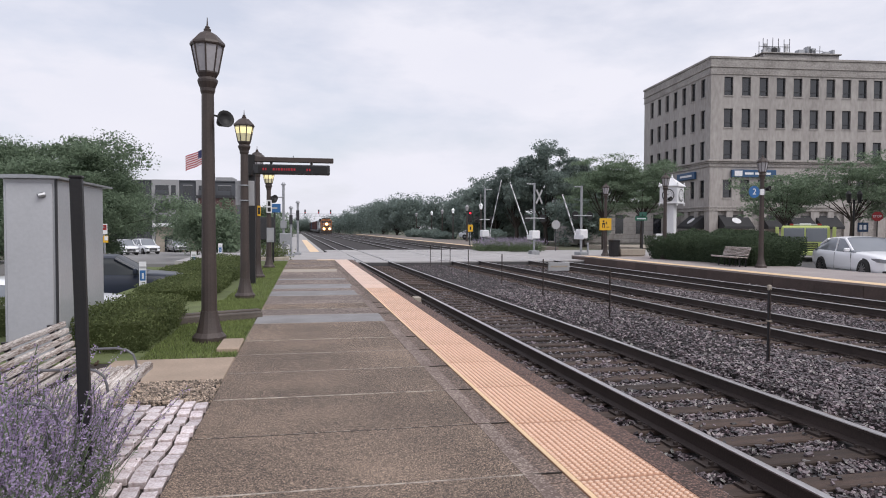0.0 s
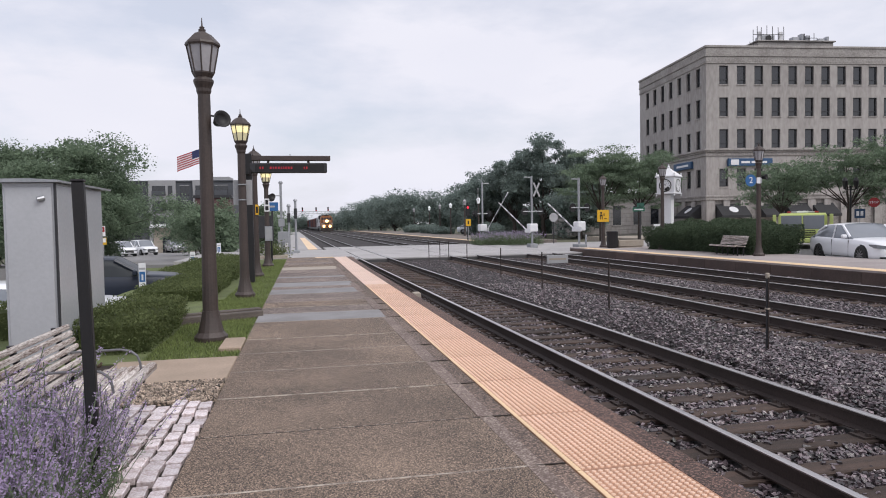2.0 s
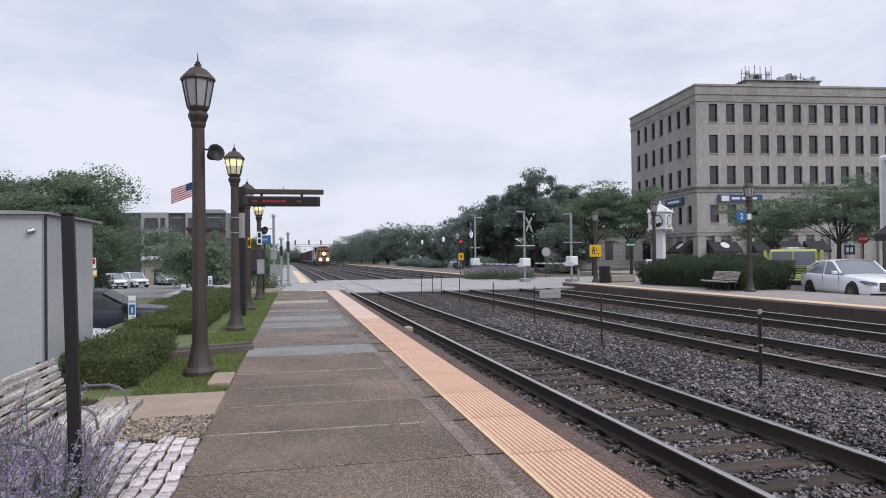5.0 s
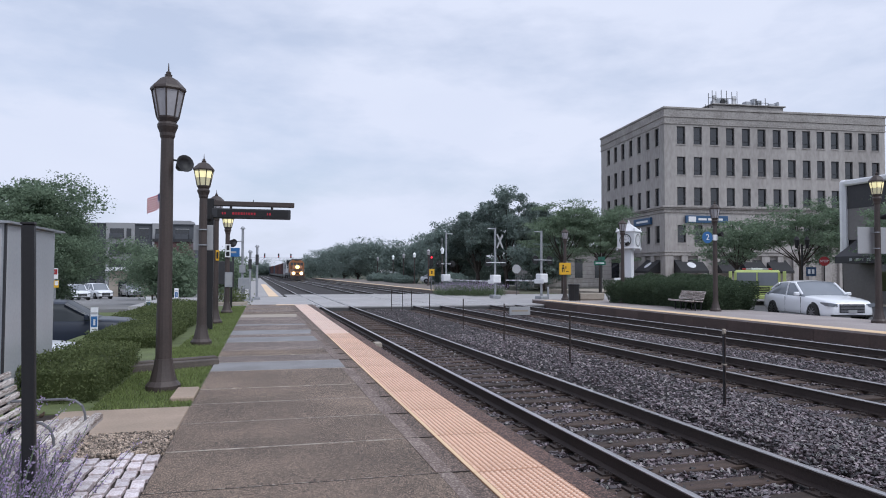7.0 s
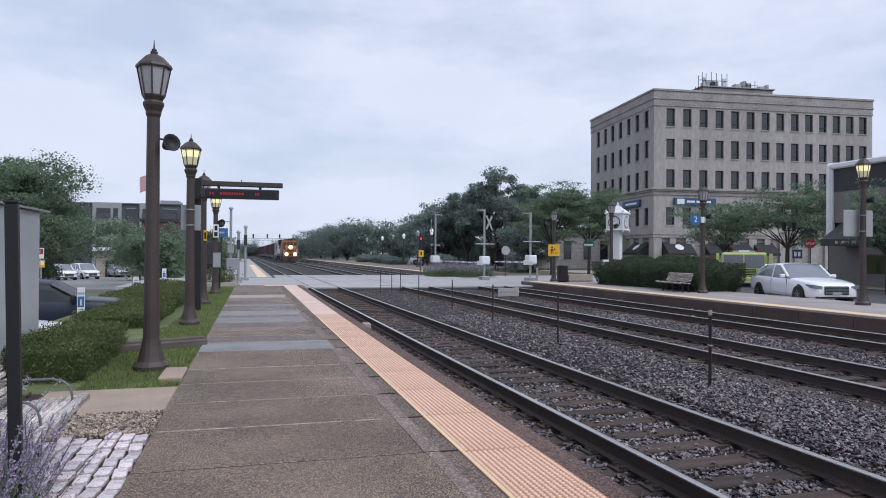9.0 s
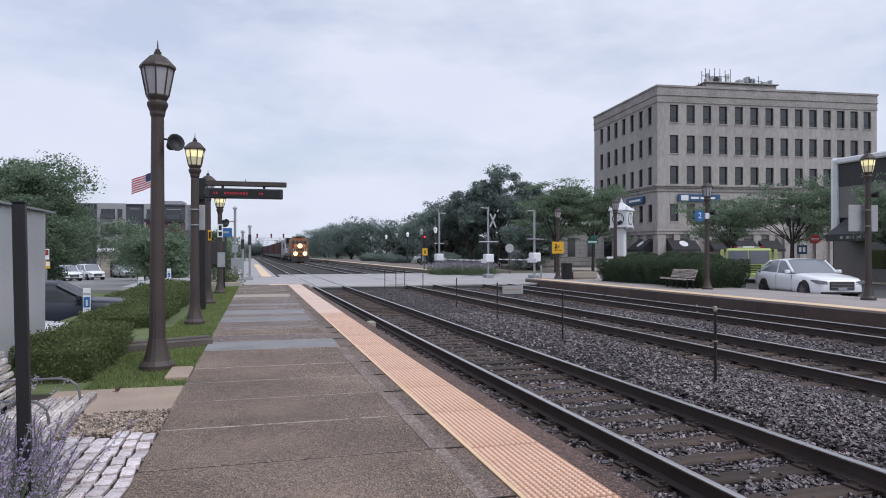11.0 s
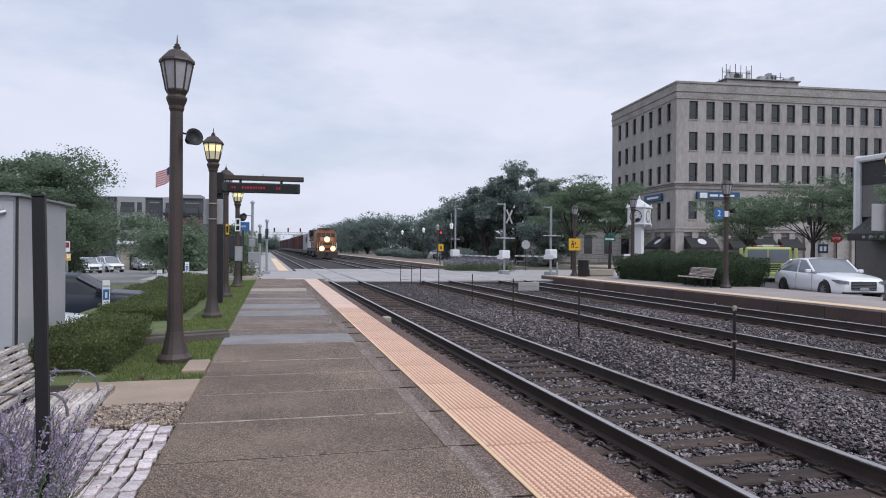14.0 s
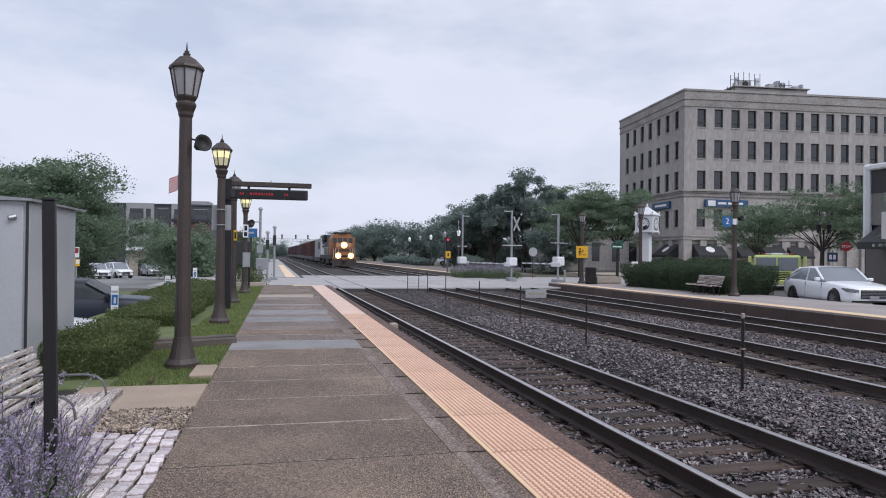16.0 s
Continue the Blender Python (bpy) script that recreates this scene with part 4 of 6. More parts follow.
def locomotive(dark=False):
    """Nose at y = 0 facing -y, 22 m long, rail top at z = 0."""
    body = ORANGE
    t = thing("locomotive", pose(0, 0, 0), "orange and black diesel freight locomotive with bright headlights" if not dark else "dark trailing diesel freight locomotive", "locomotive")
    part("frame", bx(B(), -1.55, 1.55, 0.9, 21.6, 1.0, 1.55, 0.05), BLACK, t)
    part("pilot", prism(B(), [(-1.45, 0.15), (1.45, 0.15), (1.5, 1.2), (-1.5, 1.2)], "y", 0.35, 0.85), LOCOD, t, "dark snowplough pilot")
    part("sill_stripe", bx(B(), -1.5, 1.5, 0.32, 0.36, 1.02, 1.18), ORANGE, t)
    part("number_board", bx(B(), -0.5, 0.5, 2.84, 2.9, 4.16, 4.32), LOCOD, t)
    part("nose_band", bx(B(), -0.96, 0.96, 0.97, 1.0, 2.0, 2.3), LOCOD, t)
    part("nose", prism(B(), [(1.0, 1.55), (2.9, 1.55), (2.9, 3.14), (1.3, 3.08), (1.0, 2.6)], "x", -0.95, 0.95), body, t)
    part("cab", prism(B(), [(-1.55, 1.55), (1.55, 1.55), (1.55, 3.6), (1.2, 4.1), (0.6, 4.35), (-0.6, 4.35), (-1.2, 4.1), (-1.55, 3.6)], "y", 2.9, 5.6), body, t)
    for x in (-1.0, -0.33, 0.33, 1.0):
        part("windscreen", bx(B(), x - 0.27, x + 0.27, 2.87, 2.92, 3.1, 3.75, 0.02), BGLASS, t)
    part("cab_roof", bx(B(), -1.1, 1.1, 2.85, 5.7, 4.33, 4.48, 0.04), BLACK, t)
    part("hood", bx(B(), -0.95, 0.95, 5.6, 20.8, 1.55, 4.3, 0.12), LOCOD, t)
    part("radiator", bx(B(), -1.4, 1.4, 16.6, 20.2, 3.5, 4.5, 0.1), BLACK, t, "black flared radiator")
    part("fuel_tank", bx(B(), -1.3, 1.3, 8.2, 13.6, 0.25, 1.0, 0.1), BLACK, t)
    for y in (3.7, 17.8):
        tr = part("truck", bx(B(), -1.35, 1.35, y - 1.9, y + 1.9, 0.45, 0.9, 0.08), BLACK, t)
        for dy in (-1.7, 0, 1.7):
            for sx in (-0.75, 0.75):
                part("wheel", cyl(B(), (sx - 0.07, y + dy, 0.52), (sx + 0.07, y + dy, 0.52), 0.51, n=18), RUST, tr)
    for sx in (-1.48, 1.48):
        part("handrail", cyl(B(), (sx, 5.7, 2.55), (sx, 21.3, 2.55), 0.025, n=5), WHITEP, t)
        for k in range(8):
            part("stanchion", cyl(B(), (sx, 5.9 + 2.1 * k, 1.5), (sx, 5.9 + 2.1 * k, 2.55), 0.02, n=5), WHITEP, t)
        part("front_rail", cyl(B(), (sx * 0.75, 0.9, 1.3), (sx * 0.75, 0.9, 2.4), 0.025, n=5), WHITEP, t)
    part("coupler", bx(B(), -0.18, 0.18, -0.1, 0.9, 0.72, 1.02, 0.04), RUST, t)
    if not dark:
        h = part("headlight_housing", bx(B(), -0.36, 0.36, 0.9, 1.3, 2.62, 2.98, 0.04), BLACK, t)
        for x in (-0.15, 0.15):
            part("headlight", cyl(B(), (x, 0.84, 2.8), (x, 0.895, 2.8), 0.15, n=14), HEADL, h, "glowing headlight")
        # added glare disc behind the lamps, wider than any real fitting
        part("glare_disc", lathe(B(), [(0.42, 0), (0.40, 0.02)], 20), GLARE, h, "warm glowing disc for headlight glare").matrix_basis = pose(0, 0.898, 2.8, 90, 0, 0)
        for x in (-0.79, 0.79):
            d = part("ditch_light", cyl(B(), (x, 0.24, 1.47), (x, 0.30, 1.47), 0.2, n=14), HEADL, t, "glowing ditch light")
            part("glare_disc", lathe(B(), [(0.38, 0), (0.36, 0.02)], 18), GLARE, d).matrix_basis = pose(x, 0.305, 1.47, 90, 0, 0)
            part("ditch_light_bracket", bx(B(), x - 0.12, x + 0.12, 0.31, 0.5, 1.15, 1.6), BLACK, t)
        for sx in (-1.35, -0.75, 0.75, 1.35):
            part("grab_rail", cyl(B(), (sx, 0.7, 1.2), (sx, 0.7, 2.35), 0.025, n=5), WHITEP, t)
        part("plow_step", bx(B(), -1.5, 1.5, 0.5, 1.0, 1.18, 1.26, 0.02), ORANGE, t)
    return t


def container_car(material, h, label, length=16.0, windows=False):
    t = thing("freight_car", pose(0, 0, 0), label, "freight car", "freight train")
    part("well_frame", bx(B(), -1.45, 1.45, 0.2, length - 0.2, 0.5, 1.15, 0.05), BLACK, t)
    c = part("container", bx(B(), -1.28, 1.28, 1.0, length - 1.0, 0.8, h, 0.04), material, t)
    n = int((length - 2) / 0.9)
    for s in (-1, 1):
        for i in range(n):
            y = 1.4 + i * 0.9
            part("side_post", bx(B(), s * 1.3 - 0.03, s * 1.3 + 0.03, y, y + 0.14, 0.95, h - 0.1), material, c)
    if windows:
        for s in (-1.34, 1.34):
            for i in range(3):
                part("marking", bx(B(), s - 0.012, s + 0.012, 2.0 + i * 1.5, 3.0 + i * 1.5, h - 1.7, h - 0.6), DARKG, c)
        for i in range(4):
            part("marking", bx(B(), -1.0 + (i % 2) * 1.1, -0.15 + (i % 2) * 1.1, 0.975, 0.995, h - 1.6 + 0.6 * (i // 2), h - 1.15 + 0.6 * (i // 2)), DARKG, c)
    for y in (1.6, length - 1.6):
        tr = part("truck", bx(B(), -1.1, 1.1, y - 1.1, y + 1.1, 0.35, 0.6, 0.05), BLACK, t)
        for dy in (-0.85, 0.85):
            for sx in (-0.75, 0.75):
                part("wheel", cyl(B(), (sx - 0.06, y + dy, 0.42), (sx + 0.06, y + dy, 0.42), 0.42, n=14), RUST, tr)
    return t


def make_train():
    cars = [(locomotive(), 0.0)]
    y = 23.0
    kinds = [(GREYC, 4.15, "pale grey container on a flat freight car", True), (MARC, 4.1, "maroon container on a freight car", False),
             (REDC, 4.1, "faded red container on a freight car", False), (MARC, 4.1, "maroon container on a freight car", False), (REDC, 4.1, "faded red container on a freight car", False),
             (BLUEC, 4.0, "dark blue container on a freight car", False), (MARC, 4.1, "maroon container on a freight car", False), (REDC, 4.1, "faded red container on a freight car", False),
             (MARC, 4.1, "maroon container on a freight car", False), (BLUEC, 4.0, "dark blue container on a freight car", False), (REDC, 4.1, "faded red container on a freight car", False), (MARC, 4.1, "maroon container on a freight car", False)]
    for m, h, lab, win in kinds:
        cars.append((container_car(m, h, lab, 16.0, win), y))
        y += 16.8
    return cars


TRAIN = make_train()




# ---------------------------------------------------------------- small helpers for the things
def loft(bm, rows, caps=True):
    vs = [[bm.verts.new(p) for p in r] for r in rows]
    for a, b in zip(vs, vs[1:]):
        for i in range(len(a) - 1):
            bm.faces.new((a[i], a[i + 1], b[i + 1], b[i]))
    if caps:
        bm.faces.new(vs[0][::-1])
        bm.faces.new(vs[-1])
    bmesh.ops.recalc_face_normals(bm, faces=bm.faces[:])
    return bm


def lettering(body, size, material, parent, m, name="lettering"):
    c = bpy.data.curves.new(name, "FONT")
    c.body, c.size, c.align_x, c.align_y, c.extrude = body, size, "CENTER", "CENTER", 0.004
    c.materials.append(material)
    ob = new(name, c)
    ob.parent = parent
    ob.matrix_basis = m
    return ob


# red lowered: the shade on the stop sign is put into the colour
RED = mat("red_sign_paint", (0.33, 0.02, 0.025), 0.5, 0, (0.26, 0.02, 0.02), 2, 20, 0.5, 0)
YELLOW = mat("yellow_sign_paint", (0.75, 0.42, 0.02), 0.5, 0, (0.6, 0.34, 0.02), 2, 20, 0.5, 0)
SIGNB = mat("blue_sign_paint", (0.03, 0.13, 0.33), 0.5, 0, (0.02, 0.10, 0.27), 2, 20, 0.5, 0)
SIGNG = mat("green_sign_paint", (0.01, 0.13, 0.08), 0.5, 0, (0.01, 0.1, 0.06), 2, 20, 0.5, 0)
REDLIGHT = glow("red_signal_light", (1.0, 0.03, 0.06), 0.6)
LED = glow("red_led", (0.9, 0.03, 0.07), 0.25)
LED.node_tree.nodes["Principled BSDF"].inputs["Base Color"].default_value = (0.05, 0.004, 0.006, 1)
SIGNBACK = mat("grey_sign_back", (0.42, 0.42, 0.43), 0.5, 0.4, (0.34, 0.34, 0.35), 2, 20, 0.6, 0)
RUBBER = mat("tyre_rubber", (0.02, 0.02, 0.02), 0.85, 0, (0.03, 0.03, 0.03), 5, 40, 0.6, 0.1)
ALLOY = mat("alloy_rim", (0.35, 0.35, 0.37), 0.35, 0.9, (0.25, 0.25, 0.26), 5, 20, 0.5, 0)
CARW = mat("white_car_paint", (0.82, 0.83, 0.86), 0.16, 0, (0.78, 0.79, 0.82), 1, 8, 0.5, 0, spec=0.7)
STEELD = mat("worn_steel", (0.22, 0.22, 0.235), 0.4, 0.6, (0.13, 0.13, 0.14), 4, 40, 0.7, 0.1)
CARD = mat("dark_blue_car_paint", (0.020, 0.026, 0.042), 0.3, 0, (0.016, 0.021, 0.034), 1, 8, 0.5, 0, spec=0.35)
CARS = mat("silver_car_paint", (0.45, 0.46, 0.48), 0.25, 0.3, (0.4, 0.41, 0.43), 1, 8, 0.5, 0)
LIMEY = mat("lime_yellow_truck_paint", (0.52, 0.60, 0.20), 0.35, 0, (0.44, 0.5, 0.17), 1, 8, 0.5, 0)
TIMBER = mat("old_landscape_timber", (0.14, 0.115, 0.10), 0.85, 0, (0.06, 0.05, 0.045), 3, 40, 0.9, 0.4, stretch=(0.4, 4, 4))


# ---------------------------------------------------------------- planting bed, bench and cabinet close by
def signal_cabinet():
    t = thing("equipment_cabinet", pose(-3.42, 8.46, -0.05), "tall grey painted steel equipment cabinet with overhanging lid", "cabinet")
    part("body", bx(B(), 0, 0.55, 0, 1.86, 0, 2.14, 0.006), CABG, t)
    part("lid", prism(B(), [(-0.06, 2.14), (0.62, 2.14), (0.62, 2.165), (0.3, 2.185), (-0.06, 2.18)], "y", -0.08, 2.1), GALV, t)
    part("door_panel", bx(B(), 0.03, 0.52, -0.018, 0.002, 0.06, 2.09, 0.006), CABG, t)
    part("side_panel", bx(B(), 0.548, 0.562, 0.04, 1.82, 0.05, 2.11, 0.004), CABG, t)
    part("vent", cyl(B(), (0.38, -0.06, 1.94), (0.44, -0.02, 1.96), 0.028, 0.034, 8), GALV, t, "small pale lamp fitting")
    part("edge_strip", bx(B(), 0.545, 0.568, -0.022, 0.012, 0.02, 2.13), DARKG, t)


def steel_post():
    t = thing("steel_post", pose(-1.186, 3.8, -0.05, 0, -1.3, 6), "square black painted steel post in the planting bed", "post")
    part("tube", bx(B(), -0.03, 0.03, -0.03, 0.03, 0, 1.845, 0.006), BLACK, t)
    part("cap", bx(B(), -0.033, 0.033, -0.033, 0.033, 1.845, 1.858, 0.003), BLACK, t)
    part("base_plate", bx(B(), -0.09, 0.09, -0.09, 0.09, 0, 0.012, 0.003), BLACK, t)


def bench(m, length, label, group="", arms=True, slats=(7, 7)):
    """Seat front towards +x, running along y from 0 to length."""
    t = thing("bench", m, label, "bench", group)
    for i in range(slats[0]):
        x = -0.065 - i * 0.066
        part("seat_slat", bx(B(), x - 0.052, x, 0, length, 0.40 - 0.006 * i, 0.435 - 0.006 * i, 0.008), WOODW, t)
    part("front_rail", bx(B(), -0.055, 0.02, -0.02, length + 0.06, 0.37, 0.44, 0.015), WOODW, t, "thick worn front board")
    for i in range(slats[1]):
        z = 0.44 + i * 0.053
        x = -0.50 - i * 0.021
        part("back_slat", bx(B(), x - 0.03, x, -0.02, length, z, z + 0.042, 0.008), WOODW, t)
    for y in (0.12, length - 0.12) if length < 1.7 else (0.1, length / 2, length - 0.22):
        f = part("leg_frame", bx(B(), -0.52, -0.02, y - 0.02, y + 0.02, 0.33, 0.37), BLACK, t)
        part("leg", bx(B(), -0.30, -0.26, y - 0.02, y + 0.02, 0, 0.34), BLACK, f)
        part("leg", prism(B(), [(-0.56, 0.0), (-0.52, 0.0), (-0.535, 0.44), (-0.66, 0.80), (-0.69, 0.80), (-0.575, 0.44)], "y", y - 0.02, y + 0.02), BLACK, f)
        if arms:
            bm = B()
            pts = [(-0.56, 0.60), (-0.20, 0.605), (-0.12, 0.59), (-0.07, 0.55), (-0.05, 0.49), (-0.045, 0.43)]
            for a, b in zip(pts, pts[1:]):
                cyl(bm, (a[0], y, a[1]), (b[0], y, b[1]), 0.0095, n=8)
            part("armrest", bm, STEELD, t, "bent steel armrest")
    return t


def brick_paving():
    rng = np.random.default_rng(3)
    base = slab("brick_paving", -1.75, LEFT - 0.015, 3.0, 6.27, -0.2, -0.058, SOIL, "uneven old clay brick paving beside the platform", "paving")
    shapes = [mesh_of("brick", bx(B(), -0.046 - 0.003 * i, 0.047 + 0.002 * i, -0.09, 0.09, -0.05, 0, 0.005), CLAY) for i in range(3)]
    for c in range(7):
        x = LEFT - 0.068 - c * 0.124
        y = 3.05 + (0.075 * c) % 0.22 + rng.uniform(-0.03, 0.03)
        y += 0.225 * (0, 1, 3, 5, 7, 9, 10)[c]
        while y < 6.15:
            ob = part("brick", shapes[int(rng.integers(3))], None, base)
            sag = 0.03 * (noise.noise((x * 2.2, y * 1.6, 2)))
            ob.matrix_basis = pose(x + rng.uniform(-0.007, 0.007), y, -0.012 + sag + rng.uniform(-0.007, 0.005), rng.uniform(-2.5, 2.5), rng.uniform(-2.5, 2.5), rng.uniform(-7, 7) - 2)
            y += rng.uniform(0.217, 0.232)


def pebbles():
    rng = np.random.default_rng(8)
    n = 11000
    p = np.stack([rng.uniform(-1.9, LEFT - 0.02, n), rng.uniform(6.2, 7.05, n), rng.uniform(-0.052, -0.022, n)], 1)
    v, f = stones(p, 0.0082, rng)
    tagged(new("pebbles", bulk("pebbles", v, f, PEBB)), "tan river pebbles filling a strip of the bed", "gravel", kind="stuff")


def sage(m, x0, x1, y0, y1, stems, h, label, seed, leafsize=0.0125, blooms=38, leafs=34):
    """Russian sage: upright leaning stems, grey-green leaves below and violet blossom above."""
    rng = np.random.default_rng(seed)
    t = thing("sage_bush", m, label, "flowering shrub")
    bx_, by_ = rng.uniform(x0, x1, stems), rng.uniform(y0, y1, stems)
    hh = h * rng.uniform(0.55, 1.1, stems)
    lean = rng.normal(0, 0.22, (stems, 2)) * hh[:, None]
    base = np.stack([bx_, by_, np.zeros(stems)], 1)
    tip = base + np.stack([lean[:, 0], lean[:, 1], hh], 1)

    def along(u, spread):
        s = u.shape[1]
        p = base[:, None] + (tip - base)[:, None] * u[..., None]
        p[..., :2] += (u ** 2)[..., None] * lean[:, None] * 0.35
        return (p + rng.normal(0, 1, (stems, s, 3)) * spread).reshape(-1, 3)
    us = np.linspace(0, 1, 5)
    bm_v, bm_f = [], []
    sp = along(np.tile(us, (stems, 1)), 0).reshape(stems, 5, 3)
    w = np.array((0.0022, 0.0022, 0))
    v = np.concatenate([sp - w, sp + w], 2).reshape(stems, 10, 3)
    q = np.array([(2 * i, 2 * i + 1, 2 * i + 3, 2 * i + 2) for i in range(4)])
    f = (np.arange(stems)[:, None, None] * 10 + q[None]).reshape(-1, 4)
    tagged(part("stalk", bulk("stalk", v.reshape(-1, 3), f, LEAF_S), None, t), kind="stuff")
    v, f = leaves(along(rng.uniform(0.05, 0.75, (stems, leafs)), 0.022), leafsize * 1.25, rng, aspect=0.3)
    tagged(part("foliage", bulk("foliage", v, f, LEAF_S), None, t), kind="stuff")
    v, f = leaves(along(rng.uniform(0.6, 1.0, (stems, blooms)), 0.009), leafsize * 0.75, rng, aspect=0.6)
    tagged(part("blossom", bulk("blossom", v, f, BLOOM), None, t), kind="stuff")
    return t


def grass(x0, x1, y0, y1, n, z, h, seed):
    rng = np.random.default_rng(seed)
    p = np.stack([rng.uniform(x0, x1, n), rng.uniform(y0, y1, n), np.full(n, z)], 1)
    d = rng.normal(0, 1, (n, 3)) * (0.45, 0.45, 0) * h
    d[:, 2] = h * rng.uniform(0.5, 1.2, n)
    w = rng.normal(0, 1, (n, 3)) * (0.004, 0.004, 0)
    v = np.stack([p - w, p + w, p + d], 1).reshape(-1, 3)
    tagged(new("grass", bulk("grass", v, np.arange(3 * n).reshape(n, 3), BLADE)), "short mown green grass", "grass", kind="stuff")


signal_cabinet()
steel_post()
bench(pose(-1.30, 3.75, -0.03), 2.05, "weathered peeling wooden slat bench with steel armrests beside the paving")
bench(pose(17.05, 26.15, 0, 0, 0, 176), 1.9, "weathered wooden slat bench before the yew hedge", arms=False)
brick_paving()
pebbles()
sage(pose(0, 0, -0.05), -2.9, -1.2, 1.9, 3.75, 4600, 0.47, "low green base of a flowering sage bush in the planting bed", 6, 0.0115, 5, 50)
sage(pose(0, 0, -0.05), -2.9, -1.16, 2.6, 4.25, 1500, 0.62, "violet flowering sage bush in the planting bed", 5, 0.0092, 85, 30)
sage(pose(0, 0, -0.05), -2.8, -1.3, 3.0, 4.1, 420, 0.84, "tall airy violet flowering sage before the bench", 8, 0.0092, 90, 16)
grass(-1.95, LEFT - 0.03, 8.3, 14.95, 26000, -0.04, 0.05, 2)
grass(-1.75, LEFT - 0.03, 14.9, 32, 18000, -0.04, 0.06, 3)
for i, (z, y) in enumerate(((0.085, 0.0), (0.115, 0.19))):
    tm = thing("landscape_timber", pose(-2.05, 11.25 + y, 0, 0, 0, 24), "dark weathered landscape timber edging the lawn", "timber", "lawn timbers")
    part("beam", bx(B(), 0, 1.42 - y * 0.2, 0, 0.17, -0.1, z, 0.012), TIMBER, tm)


# ---------------------------------------------------------------- signs and posts on the near side
def departure_sign():
    t = thing("departure_sign", pose(-1.52, 19.4, 0.05), "dark cantilevered platform sign with red lettering", "sign")
    part("column", bx(B(), -0.11, 0.11, -0.11, 0.11, -0.1, 3.5, 0.01), BLACK, t)
    part("arm", bx(B(), -0.12, 2.26, -0.1, 0.1, 3.31, 3.44, 0.012), BROWN, t)
    d = part("display", bx(B(), 0.05, 2.16, -0.12, 0.12, 2.97, 3.24, 0.02), DARKG, t, "dark display housing")
    for x in (0.55, 1.65):
        part("hanger", cyl(B(), (x, 0, 3.22), (x, 0, 3.33), 0.035, n=8), BROWN, t)
    part("screen", bx(B(), 0.2, 2.08, -0.128, -0.118, 3.01, 3.20), BLACK, d)
    rng = np.random.default_rng(2)
    x = 0.32
    for n in (2, 9, 0, 2):
        for i in range(n):
            w = rng.uniform(0.03, 0.06)
            part("led_mark", bx(B(), x, x + w, -0.134, -0.129, 3.07, 3.135), LED, d)
            x += w + 0.028
        x += 0.14
    part("camera_dome", lathe(B(), [(0.02, -0.12), (0.07, -0.08), (0.08, 0), (0.08, 0.05)], 12, (0.02, -0.2, 3.0)), BLACK, t)
    part("aerial", cyl(B(), (1.15, 0, 3.44), (1.15, 0, 3.5), 0.01, n=5), BLACK, t)


def board(name, m, w, h, material, label, posts=None, category="sign", marks=(), th=0.006):
    """A flat sign on its own post; faces -y."""
    t = thing(name, m, label, category)
    pn = part("panel", bx(B(), -w / 2, w / 2, -th, th, -h / 2, h / 2, 0.004), material, t)
    for (a, b, c, d, mm) in marks:
        part("mark", bx(B(), a, b, -th - 0.004, -th - 0.001, c, d), mm, pn)
    if posts:
        part("post", cyl(B(), (0, 0.03, -posts), (0, 0.03, h / 2), 0.025, n=8), GALV, t)
    return t


departure_sign()
for x, y, z, w in ((-4.09, 18.2, 0.27, 0.17), (-4.6, 29.5, 0.14, 0.21), (-4.78, 39.9, 0.24, 0.22)):
    board("parking_sign", pose(x, y, z, 0, 0, 4), w, 0.78, WHITEP, "white and blue reserved parking sign on a steel post", 1.1 + 0.0135 * y, "sign",
          ((-0.07, 0.07, -0.09, 0.17, SIGNB), (-0.02, 0.03, -0.05, 0.10, WHITEP), (-0.075, 0.075, -0.27, -0.20, SIGNBACK), (-0.075, 0.075, 0.22, 0.27, SIGNBACK)))

board("street_sign", pose(-8.72, 32, 1.45, 0, 0, 10), 0.26, 0.45, WHITEP, "white and red street sign over a yellow plate", 2.4, "sign", ((-0.1, 0.1, -0.04, 0.18, RED), (-0.04, 0.05, 0.03, 0.12, WHITEP)))
board("yellow_plate", pose(-8.66, 31.9, 1.0, 0, 0, 10), 0.26, 0.3, YELLOW, "yellow and white plate below a street sign", 1.9, "sign", ((-0.02, 0.11, -0.05, 0.13, WHITEP),))


